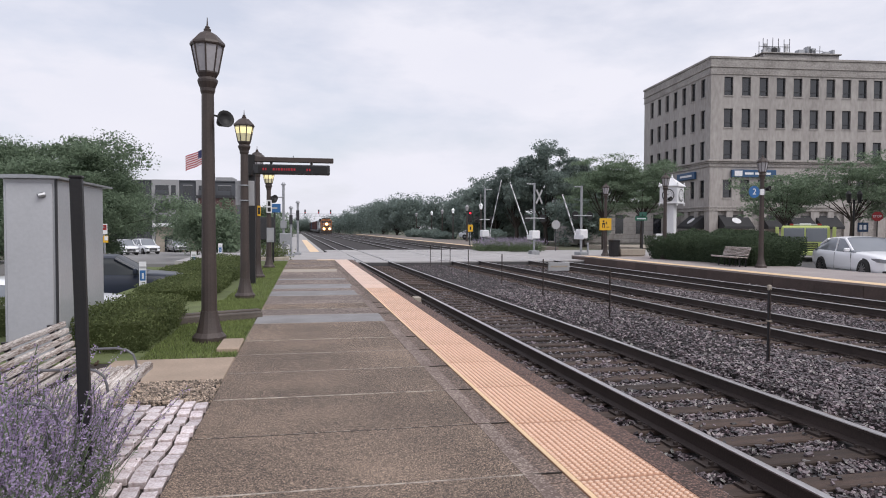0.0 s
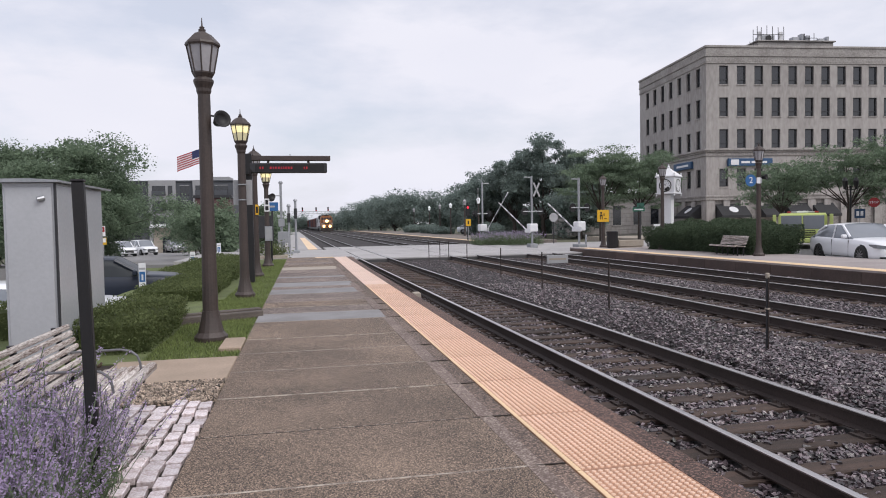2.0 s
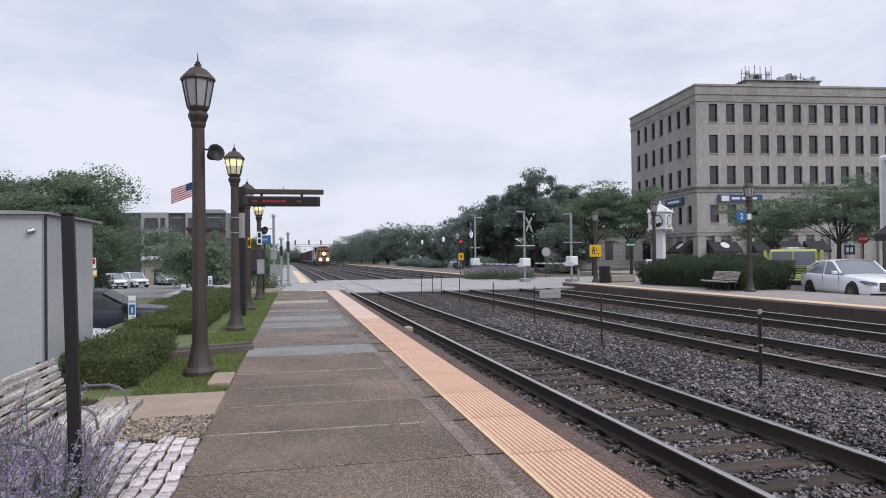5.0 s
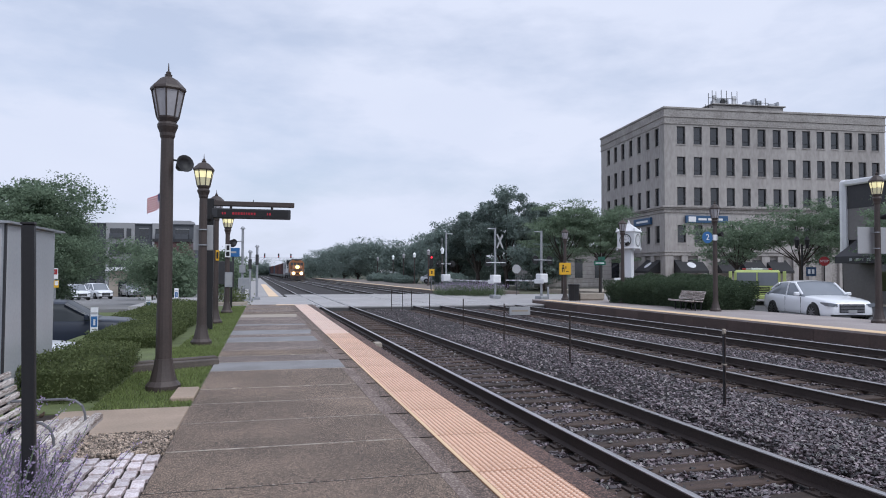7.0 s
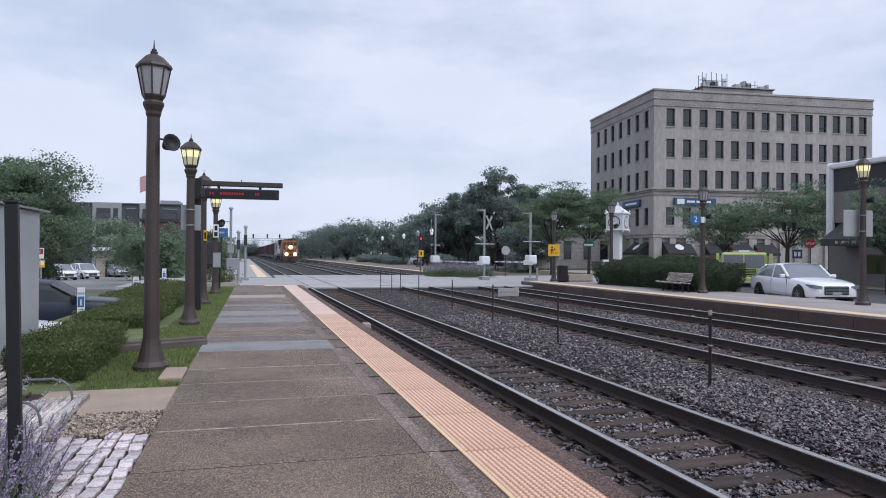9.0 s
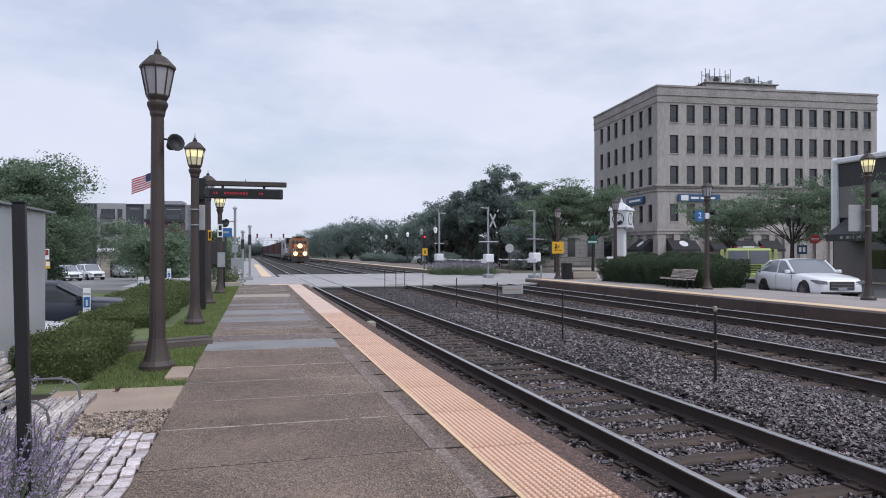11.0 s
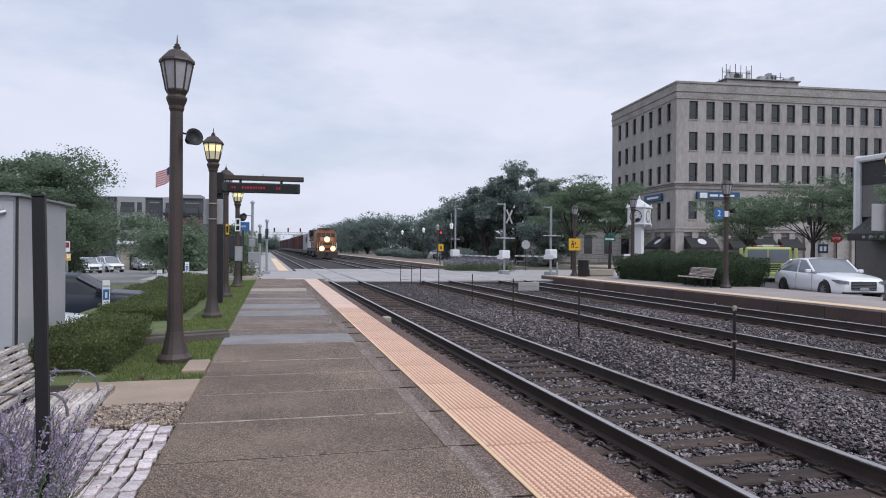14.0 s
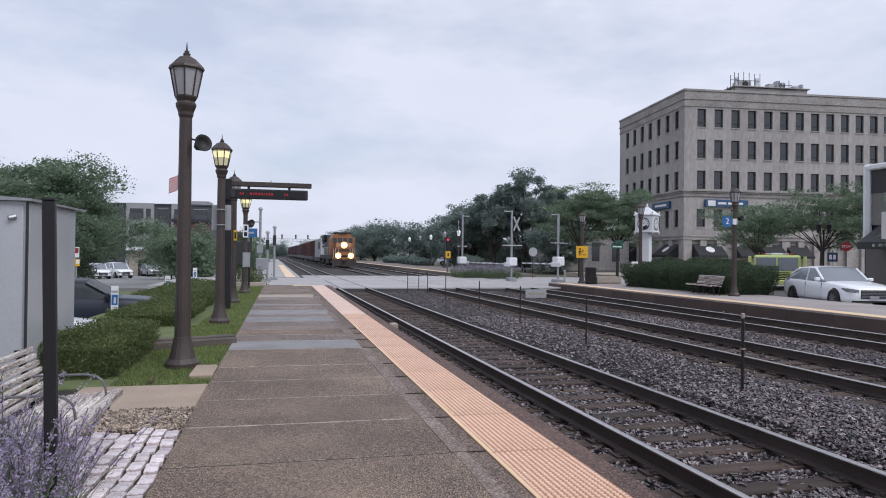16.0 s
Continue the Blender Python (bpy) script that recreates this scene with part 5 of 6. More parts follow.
def lamp_boards():
    # sign plates strapped on both sides of a post
    for (x, y, z, w, h, lab) in ((-1.36, 15.62, 2.3, 0.41, 0.56, "grey back of a sign plate strapped to a lamp post"), (18.75, 17.33, 2.62, 1.18, 0.85, "grey back of a sign plate strapped to a lamp post")):
        t = thing("sign_plate", pose(x, y, z), lab, "sign")
        part("panel", bx(B(), -w / 2, w / 2, 0, 0.02, -h / 2, h / 2, 0.008), SIGNBACK, t)
        for dz in (-0.3, 0.3):
            part("strap", lathe(B(), [(0.112, dz * h - 0.012), (0.112, dz * h + 0.012)], 12, (0, -0.125, 0)), GALV, t)
    t = thing("track_sign", pose(17.42, 23.9, 3.02), "round blue platform number sign on a lamp post", "sign")
    part("disc", lathe(B(), [(0.24, -0.012), (0.24, 0.012)], 24), SIGNB, t).matrix_basis = pose(0, 0, 0, 90, 0, 0)
    lettering("2", 0.34, WHITEP, t, pose(0, -0.022, 0, 90, 0, 0))
    part("bracket", bx(B(), 0.2, 0.5, 0, 0.02, -0.1, 0.1), GALV, t)
    part("plate", bx(B(), 0.27, 0.42, -0.02, -0.002, -0.12, 0.12), WHITEP, t)
    yl = board("warning_sign", pose(16.62, 35.82, 1.79), 0.72, 0.68, YELLOW, "yellow pedestrian warning sign on a lamp post", None, "sign",
               ((-0.17, -0.07, 0.12, 0.22, BLACK), (-0.2, -0.04, -0.02, 0.08, BLACK), (-0.2, -0.15, -0.2, -0.02, BLACK), (-0.09, -0.04, -0.2, -0.02, BLACK), (0.05, 0.22, -0.18, -0.14, BLACK), (0.02, 0.08, 0.0, 0.14, BLACK)))
    part("strap", bx(B(), -0.1, 0.1, 0.01, 0.1, -0.04, 0.04), GALV, yl)
    board("notice_sign", pose(-1.38, 26.86, 1.25), 0.28, 0.56, GALV, "white crossed-out notice plate on a lamp post", None, "sign",
          ((-0.10, 0.10, -0.2, 0.2, SIGNBACK),))
    board("track_plate", pose(-1.42, 26.86, 2.35), 0.2, 0.5, WHITEP, "small white plate with black marks on a lamp post", None, "sign", ((-0.05, 0.05, 0.02, 0.2, BLACK), (-0.06, 0.06, -0.2, -0.04, BLACK)))
    board("caution_plate", pose(-1.45, 21.58, 2.05), 0.1, 0.32, YELLOW, "small yellow plate on a lamp post", None, "sign", ((-0.03, 0.03, -0.1, 0.1, BLACK),))


lamp_boards()


def left_signals():
    """The cluster of crossing equipment past the platform's end."""
    t = thing("relay_box", pose(-1.1, 36.3, 0), "grey relay box on a galvanised post", "relay box")
    part("post", cyl(B(), (0, 0, -0.1), (0, 0, 0.7), 0.07, n=10), GALV, t)
    part("box", bx(B(), -0.28, 0.28, -0.22, 0.22, 0.66, 1.24, 0.02), GALV, t)
    for x, y, h, lab in ((-1.2, 36.8, 3.78, "tall galvanised signal mast beside the crossing"), (-0.85, 38.5, 2.6, "galvanised mast beside the crossing"), (-0.5, 40.0, 2.95, "thin galvanised mast beside the crossing")):
        t = thing("signal_mast", pose(x, y, 0), lab, "signal mast", "crossing masts")
        part("mast", cyl(B(), (0, 0, -0.1), (0, 0, h), 0.065, n=10), GALV, t)
        part("foot", bx(B(), -0.2, 0.2, -0.2, 0.2, -0.1, 0.12, 0.02), GALV, t)
        if h > 3.5:
            part("crossarm", cyl(B(), (-0.5, -0.08, h * 0.83), (0.05, -0.08, h * 0.83), 0.03, n=8), GALV, t)
            l = part("signal_head", lathe(B(), [(0.2, 0), (0.2, 0.03), (0.10, 0.04), (0.1, 0.14)], 14), BLACK, t)
            l.matrix_basis = pose(-0.5, -0.1, h * 0.8, -90, 0, 0)
            part("junction_box", bx(B(), -0.16, 0.16, -0.2, -0.06, 1.5, 1.9, 0.02), GALV, t)
        else:
            part("signal_case", bx(B(), -0.09, 0.09, -0.18, -0.06, h * 0.66, h * 0.86, 0.02), DARKG, t)
        part("bell", lathe(B(), [(0.12, 0), (0.12, 0.05), (0.05, 0.14)], 12, (0, 0, h)), GALV, t)
    t = thing("blue_station_sign", pose(-1.95, 35.2, 2.52), "blue station name sign with pale lettering", "sign")
    part("panel", bx(B(), 0.02, 0.66, -0.02, 0.02, -0.22, 0.22, 0.01), SIGNB, t)
    part("lettering", bx(B(), 0.1, 0.5, -0.026, -0.021, -0.04, 0.05), SIGNBACK, t)
    part("post", bx(B(), 0.3, 0.4, 0.02, 0.1, -2.6, 0.2), DARKG, t)
    t = thing("dark_sign_case", pose(-1.75, 30.6, 0), "dark noticeboard case on two posts", "noticeboard")
    part("case", bx(B(), -0.35, 0.35, -0.08, 0.08, 1.0, 2.0, 0.02), DARKG, t)
    for x in (-0.3, 0.3):
        part("post", bx(B(), x - 0.04, x + 0.04, -0.04, 0.04, 0, 1.0), BLACK, t)
    t = thing("planter_kerb", pose(-1.3, 33.6, -0.04), "pale concrete planter edge with low shrubs", "planter")
    part("kerb", bx(B(), -0.9, 0.45, -0.3, 1.2, 0, 0.16, 0.02), CONC, t)
    rng = np.random.default_rng(31)
    v, f = leaves(np.column_stack([rng.normal(-0.3, 0.35, 2500), rng.normal(0.4, 0.35, 2500), np.abs(rng.normal(0.3, 0.22, 2500))]), 0.04, rng)
    tagged(part("shrub", bulk("shrub", v, f, LEAF_H), None, t), kind="stuff")


left_signals()


# ---------------------------------------------------------------- fence posts between the tracks
def fence_posts():
    for i, (x, y, top) in enumerate(((6.40, 8.31, 0.75), (6.35, 13.35, 0.72), (6.5, 17.95, 0.72), (6.5, 22.05, 0.7), (6.5, 26.95, 0.7), (6.05, 33.2, 0.68), (6.65, 33.4, 0.68), (6.85, 32.2, 0.68))):
        t = thing("fence_post", pose(x, y, BED), "thin rusty steel fence post in the ballast", "fence post", "fence posts between the tracks")
        part("stake", bx(B(), -0.016, 0.016, -0.014, 0.014, -0.2, top + 0.36, 0.003), RUST if i else DARKG, t)
        part("flange", bx(B(), -0.006, 0.006, -0.03, 0.03, -0.2, top + 0.34), RUST, t)
        if i == 0:
            part("finial", bx(B(), -0.026, 0.026, -0.022, 0.022, top + 0.32, top + 0.40, 0.01), CONC, t)
            part("wire_tie", bx(B(), -0.022, 0.022, -0.033, 0.033, top - 0.12, top - 0.10), CONC, t)
        if i == 5:
            part("wire", cyl(B(), (0, 0, top + 0.33), (0.8, -0.9, top + 0.33), 0.006, n=5), RUST, t)
            part("wire", cyl(B(), (0, 0, 0.35), (0.8, -0.9, 0.35), 0.006, n=5), RUST, t)
    t = thing("track_marker", RAILWAY @ pose(11.6, 28.6, BED), "grey warning board between the tracks", "marker block")
    part("block", bx(B(), -0.5, 0.5, -0.04, 0.04, 0.04, 0.42, 0.01), SIGNBACK, t)
    part("lettering", bx(B(), -0.4, 0.4, -0.046, -0.041, 0.2, 0.28), CONC, t)
    t = thing("junction_lid", pose(2.75, 17.0, -0.2), "small pale concrete lid beside the rail", "lid")
    part("lid", bx(B(), -0.09, 0.09, -0.2, 0.2, -0.15, -0.03, 0.01), CONC, t)


fence_posts()


# ---------------------------------------------------------------- crossing gates


def crossing_gate(m, mast_h, arm_len, label, swing, crossbuck=True, turn=20):
    """Mast with lights, mechanism box, and an arm that turns about x at 1.15 m; the arm lies along +y when down."""
    t = thing("crossing_gate", m, label, "crossing gate", "crossing gates")
    part("foundation", bx(B(), -0.3, 0.3, -0.3, 0.3, -0.15, 0.2, 0.03), GALV, t)
    part("mast", cyl(B(), (0, 0, 0.1), (0, 0, mast_h), 0.075, n=12), GALV, t)
    part("mechanism", bx(B(), -0.32, 0.34, -0.28, 0.22, 1.02, 1.6, 0.06), WHITEP, t)
    part("counterweight", bx(B(), -0.52, -0.46, -0.75, 0.1, 0.98, 1.26, 0.02), WHITEP, t)
    part("crossarm", cyl(B(), (-0.75, -0.1, 2.45), (0.75, -0.1, 2.45), 0.035, n=8), GALV, t)
    part("top_arm", cyl(B(), (-0.6, 0, mast_h - 0.08), (0.05, 0, mast_h - 0.08), 0.03, n=8), GALV, t)
    for s in (-0.6, 0.6):
        h = part("light_shield", lathe(B(), [(0.27, 0), (0.27, 0.02), (0.12, 0.03), (0.12, 0.2)], 16), BLACK, t)
        h.matrix_basis = pose(s, -0.12, 2.45, -90, 0, 0)
    if crossbuck:
        cb = part("crossbuck", bx(B(), -0.075, 0.075, -0.01, 0.01, -0.56, 0.56, 0.006), SIGNBACK, t, "grey backs of the crossed boards")
        cb.matrix_basis = pose(0.32, -0.1, mast_h - 0.95, 0, 0, turn) @ pose(0, 0, 0, 0, 32, 0)
        cb = part("crossbuck", bx(B(), -0.075, 0.075, -0.01, 0.01, -0.56, 0.56, 0.006), SIGNBACK, t, "grey backs of the crossed boards")
        cb.matrix_basis = pose(0.32, -0.125, mast_h - 0.95, 0, 0, turn) @ pose(0, 0, 0, 0, -32, 0)
    arm = new("gate_arm")
    arm.parent = t
    arm.empty_display_size = 0.1
    tagged(arm, "red and white striped gate arm")
    n = 9
    for i in range(n):
        a, b = i / n * arm_len, (i + 1) / n * arm_len
        part("stripe", bx(B(), -0.025, 0.025, a + 0.05, b + 0.05, -0.04, 0.04, 0.005), WHITEP if i % 2 == 0 else SIGNBACK, arm)
    for i, u in enumerate((0.45, 0.98)):
        part("arm_light", lathe(B(), [(0.03, 0), (0.03, 0.07)], 8, (0, u * arm_len, 0.04)), DARKG, arm)
    GATES.append((arm, swing))
    return t


GATES = []
crossing_gate(pose(15.54, 45.0, -0.2, 0, 0, 8), 4.9, 5.0, "galvanised crossing gate with white crossed boards", (52, 37, 24, 13, 5, 0))
crossing_gate(pose(14.27, 53.6, -0.2, 0, 0, 188), 5.0, 4.9, "galvanised crossing gate beyond the road", (62, 50, 35, 19, 6, 0), True, 62)
crossing_gate(pose(16.75, 39.6, -0.1, 0, 0, 20), 4.3, 2.9, "galvanised sidewalk crossing gate beside the far platform", (64, 49, 34, 18, 7, 0), False)


def cross_street_things():
    sage(pose(14.9, 51.3, -0.25), -1.9, 3.1, -1.9, 1.7, 1100, 1.05, "violet flowering sage bed beside the crossing", 15, 0.035, 8, 30)
    t = thing("stop_sign", pose(19.6, 51.5, -0.25), "grey back of an octagonal sign on a dark post", "sign")
    part("post", cyl(B(), (0, 0.03, 0), (0, 0.03, 2.2), 0.03, n=8), DARKG, t)
    part("plate", lathe(B(), [(0.38, -0.01), (0.38, 0.01)], 8, turn=0.39), SIGNBACK, t).matrix_basis = pose(0, 0, 2.1, 90, 0, 0)
    t = thing("traffic_light", pose(14.2, 58.5, -0.1), "red traffic signal on a pole", "traffic light")
    part("pole", cyl(B(), (0, 0, 0), (0, 0, 3.4), 0.06, n=8), DARKG, t)
    part("head", bx(B(), -0.17, 0.17, -0.15, 0.1, 2.2, 3.2, 0.03), BLACK, t)
    part("lamp", lathe(B(), [(0.1, 0), (0.1, 0.02)], 12), REDLIGHT, t, "glowing red lamp").matrix_basis = pose(0, -0.155, 2.98, 90, 0, 0)
    board("yellow_sign", pose(13.9, 57.0, 1.55), 0.45, 0.6, YELLOW, "yellow warning sign on a post", 1.7, "sign", ((-0.06, 0.06, -0.14, 0.14, BLACK),))
    t = thing("trash_can", pose(16.75, 34.95, 0), "black steel litter bin on the far platform", "bin")
    part("body", lathe(B(), [(0.24, 0), (0.30, 0.05), (0.31, 0.82), (0.33, 0.85), (0.33, 0.9), (0.25, 0.94)], 16), BLACK, t)
    t = thing("concrete_seat", pose(17.8, 35.0, 0), "low pale concrete seat block", "bench")
    part("block", bx(B(), -0.75, 0.75, -0.25, 0.25, 0.06, 0.42, 0.03), CONC, t)
    part("plinth", bx(B(), -0.68, 0.68, -0.2, 0.2, 0, 0.06), CONC, t)
    t = thing("bollard", pose(17.2, 39.6, -0.2), "short grey steel bollard", "bollard")
    part("tube", cyl(B(), (0, 0, 0), (0, 0, 0.8), 0.06, n=10), GALV, t)
    part("cap", lathe(B(), [(0.065, 0.8), (0.05, 0.86), (0.02, 0.88)], 10), GALV, t)
    t = thing("barricade", pose(22.3, 39.5, -0.2), "red and white striped street barricade", "barricade")
    for i in range(3):
        for j in range(4):
            part("stripe", bx(B(), -0.6 + 0.3 * j, -0.3 + 0.3 * j, -0.02, 0.02, 0.2 + 0.36 * i, 0.46 + 0.36 * i), (RED if (i + j) % 2 else WHITEP), t)
    for x in (-0.5, 0.5):
        part("leg", bx(B(), x - 0.03, x + 0.03, 0.03, 0.08, 0, 1.25), GALV, t)
    t = thing("street_name_sign", pose(20.3, 38.5, -0.25), "green street name signs on a dark post", "sign")
    part("post", cyl(B(), (0, 0, 0), (0, 0, 2.7), 0.035, n=8), DARKG, t)
    part("blade", bx(B(), -0.5, 0.3, -0.04, -0.02, 2.3, 2.55), SIGNG, t)
    part("blade", bx(B(), 0.0, 0.02, -0.5, 0.4, 2.58, 2.82), SIGNG, t)
    part("lettering", bx(B(), -0.4, 0.2, -0.046, -0.041, 2.38, 2.46), WHITEP, t)
    board("white_sign", pose(21.6, 38.8, 0.95), 0.45, 0.6, WHITEP, "white street notice on a post", 1.2, "sign", ((-0.15, 0.15, -0.1, 0.1, SIGNBACK),))


cross_street_things()


def clock_tower():
    t = thing("street_clock", pose(19.95, 34.5, 0, 0, 0, 39), "white square street clock on a white column", "clock")
    part("column", bx(B(), -0.21, 0.21, -0.21, 0.21, 0.3, 2.95, 0.02), WHITEP, t)
    part("base", bx(B(), -0.35, 0.35, -0.35, 0.35, 0, 0.32, 0.03), WHITEP, t)
    b = part("case", bx(B(), -0.5, 0.5, -0.5, 0.5, 2.98, 3.86, 0.02), WHITEP, t)
    part("lower_moulding", bx(B(), -0.55, 0.55, -0.55, 0.55, 2.93, 3.0, 0.015), WHITEP, t)
    part("upper_moulding", bx(B(), -0.57, 0.57, -0.57, 0.57, 3.86, 3.94, 0.015), WHITEP, t)
    part("roof", lathe(B(), [(0.78, 3.94), (0.42, 4.16), (0.12, 4.34), (0.03, 4.42)], 4, turn=math.pi / 4), WHITEP, t)
    part("top_finial", lathe(B(), [(0.05, 4.38), (0.07, 4.44), (0.03, 4.5), (0.008, 4.6)], 10), WHITEP, t)
    for sx in (-0.5, 0.5):
        for sy in (-0.5, 0.5):
            part("corner_finial", lathe(B(), [(0.05, 3.93), (0.03, 3.98), (0.055, 4.03), (0.01, 4.12)], 8, (sx, sy, 0)), WHITEP, t)
            part("drop", lathe(B(), [(0.01, 2.8), (0.045, 2.86), (0.03, 2.94)], 8, (sx, sy, 0)), WHITEP, t)
    for i in range(4):
        f = part("dial", lathe(B(), [(0.34, 0), (0.34, 0.015)], 28), WHITEP, b)
        f.matrix_basis = pose(0, 0, 3.4) @ pose(0, 0, 0, 0, 0, 90 * i) @ pose(0, -0.512, 0, 90, 0, 0)
        bm = B()
        for k in range(28):
            a, c = k * math.tau / 28, (k + 1) * math.tau / 28
            v = [bm.verts.new((r * math.cos(q), r * math.sin(q), 0.02)) for r, q in ((0.30, a), (0.35, a), (0.35, c), (0.30, c))]
            bm.faces.new(v)
        for k in range(12):
            a = k * math.tau / 12
            bm.faces.new([bm.verts.new((r * math.cos(a + d), r * math.sin(a + d), 0.02)) for r, d in ((0.2, -0.06), (0.27, -0.06), (0.27, 0.06), (0.2, 0.06))])
        for a, ln in ((2.2, 0.24), (0.9, 0.16)):
            bm.faces.new([bm.verts.new(p) for p in ((0.012 * math.sin(a), -0.012 * math.cos(a), 0.024), (ln * math.cos(a), ln * math.sin(a), 0.024), (-0.012 * math.sin(a), 0.012 * math.cos(a), 0.024))])
        part("dial_marks", bm, BLACK, f)


clock_tower()


# ---------------------------------------------------------------- vehicles
def wheel(t, x, y, r, side, w=0.22):
    ty = part("tyre", lathe(B(), [(r * 0.66, -w / 2), (r * 0.94, -w / 2), (r, -w * 0.3), (r, w * 0.3), (r * 0.94, w / 2), (r * 0.66, w / 2)], 24), RUBBER, t, smooth=True)
    ty.matrix_basis = pose(x, y, r, 0, 90, 0)
    bm = lathe(B(), [(r * 0.66, -0.02), (r * 0.66, 0.02), (r * 0.6, 0.0)], 24)
    for k in range(10):
        a = k * math.tau / 10
        c, s = math.cos(a), math.sin(a)
        v = [bm.verts.new(p) for p in ((0.03 * -s, 0.03 * c, 0.06), (0.62 * r * c - 0.02 * s, 0.62 * r * s + 0.02 * c, 0.04), (0.62 * r * c + 0.02 * s, 0.62 * r * s - 0.02 * c, 0.04), (0.03 * s, -0.03 * c, 0.06))]
        bm.faces.new(v)
    rm = part("rim", bm, ALLOY, ty)
    rm.matrix_basis = pose(0, 0, side * (w / 2 - 0.03), 0, 0 if side > 0 else 180, 0)


def car(m, paint, label, length=4.9, width=1.86, height=1.46, wb=2.9, kind="sedan", category="car", glass=None):
    """Front at -y; lofted lower body and glasshouse."""
    t = thing("car", m, label, category, "parked cars")
    L, W, H = length, width / 2, height
    belt = 0.97 if kind == "sedan" else 1.02
    fo = (L - wb) * 0.46
    # station: (y, half width, top height, bottom height)
    if kind == "sedan":
        S = [(0.0, 0.70, 0.68, 0.30), (0.06, 0.82, 0.78, 0.24), (0.28, 0.92, 0.84, 0.20), (0.8, 0.98, 0.91, 0.19), (1.35, 1.0, 0.96, 0.19), (1.75, 1.0, belt + 0.01, 0.2), (2.6, 1.0, belt + 0.02, 0.2), (3.5, 1.0, belt + 0.04, 0.2), (4.1, 0.98, belt + 0.06, 0.22), (4.55, 0.93, belt + 0.06, 0.27), (4.82, 0.86, belt + 0.0, 0.34), (4.9, 0.78, 0.75, 0.42)]
        G = [(1.5, 0.90, belt - 0.02, 0.0), (1.72, 0.89, belt + 0.05, 0.25), (2.35, 0.81, H - 0.03, 0.97), (2.9, 0.80, H, 1), (3.6, 0.79, H - 0.04, 0.97), (4.2, 0.80, belt + 0.24, 0.4), (4.45, 0.82, belt + 0.03, 0.0)]
    else:
        S = [(0.0, 0.72, 0.72, 0.34), (0.06, 0.86, 0.86, 0.28), (0.3, 0.94, 0.96, 0.24), (0.9, 0.99, 1.02, 0.22), (1.4, 1.0, belt + 0.02, 0.22), (2.6, 1.0, belt + 0.03, 0.22), (3.9, 1.0, belt + 0.04, 0.24), (4.6, 0.97, belt + 0.05, 0.28), (4.85, 0.92, belt, 0.36), (4.9, 0.88, 0.8, 0.42)]
        G = [(1.2, 0.90, belt, 0.0), (1.4, 0.90, belt + 0.06, 0.2), (2.0, 0.83, H - 0.05, 0.95), (2.6, 0.82, H, 1), (3.8, 0.82, H - 0.02, 1), (4.5, 0.82, H - 0.1, 0.9), (4.8, 0.86, belt + 0.04, 0.0)]
    k = L / 4.9
    rows = []
    for y, w, zt, zb in S:
        w *= W
        half = [(w * 0.90, zb), (w * 0.985, zb + 0.10), (w, zb + 0.3 * (zt - zb)), (w * 0.995, zb + 0.62 * (zt - zb)), (w * 0.97, zt - 0.06), (w * 0.90, zt - 0.012), (w * 0.6, zt + 0.012), (0.0, zt + 0.025)]
        rows.append([(x, y * k, z) for x, z in half] + [(-x, y * k, z) for x, z in half[-2::-1]])
    part("body", loft(B(), rows), paint, t, smooth=True)
    rows, roof = [], []
    for y, w, zt, q in G:
        w *= W
        zl = belt - 0.03
        zt = max(zt, zl + 0.01)
        half = [(W * 0.94, zl), (W * 0.94 * (1 - q) + (w + 0.04) * q, zl + (zt - zl) * 0.55), (w, zt - 0.06 * q), (w * 0.88, zt - 0.012 * q), (w * 0.45, zt + 0.012), (0, zt + 0.018)]
        rows.append([(x, y * k, z) for x, z in half] + [(-x, y * k, z) for x, z in half[-2::-1]])
        if q > 0.9:
            roof.append([(x, y * k, z + 0.006) for x, z in half[2:]] + [(-x, y * k, z + 0.006) for x, z in half[-2:1:-1]])
    part("glasshouse", loft(B(), rows), glass or AGLASS, t, "dark window glass", True)
    part("roof", loft(B(), roof, False), paint, t, smooth=True)
    # pillars
    for s in (-1, 1):
        i0, i1 = (1, 2)
        for a, b in ((1, 2), (5 if kind == "sedan" else 5, 4)):
            pa, pb = rows[a][2], rows[b][2]
            part("pillar", cyl(B(), (s * (pa[0] + 0.005), pa[1], pa[2]), (s * (pb[0] + 0.005), pb[1], pb[2]), 0.05, n=6), paint, t)
        part("pillar", cyl(B(), (s * 0.945 * W, 2.85 * k, belt - 0.03), (s * 0.80 * W, 2.85 * k, H - 0.06), 0.03, n=6), paint, t)
        part("mirror", bx(B(), min(s * W * 0.97, s * (W + 0.17)), max(s * W * 0.97, s * (W + 0.17)), 1.78 * k, 1.9 * k, belt + 0.0, belt + 0.14, 0.03), paint, t)
        h = part("headlight", prism(B(), [(s * 0.56 * W, 0.60), (s * 0.90 * W, 0.64), (s * 0.94 * W, 0.77), (s * 0.56 * W, 0.72)], "y", 0.0, 0.5), AGLASS, t, "dark glass headlight")
        part("door_line", bx(B(), s * W * 0.99 - 0.012, s * W * 0.99 + 0.012, 1.702 * k, 1.706 * k, 0.3, belt - 0.06), DARKG, t)
        part("door_line", bx(B(), s * W * 0.99 - 0.012, s * W * 0.99 + 0.012, 2.862 * k, 2.866 * k, 0.3, belt - 0.06), DARKG, t)
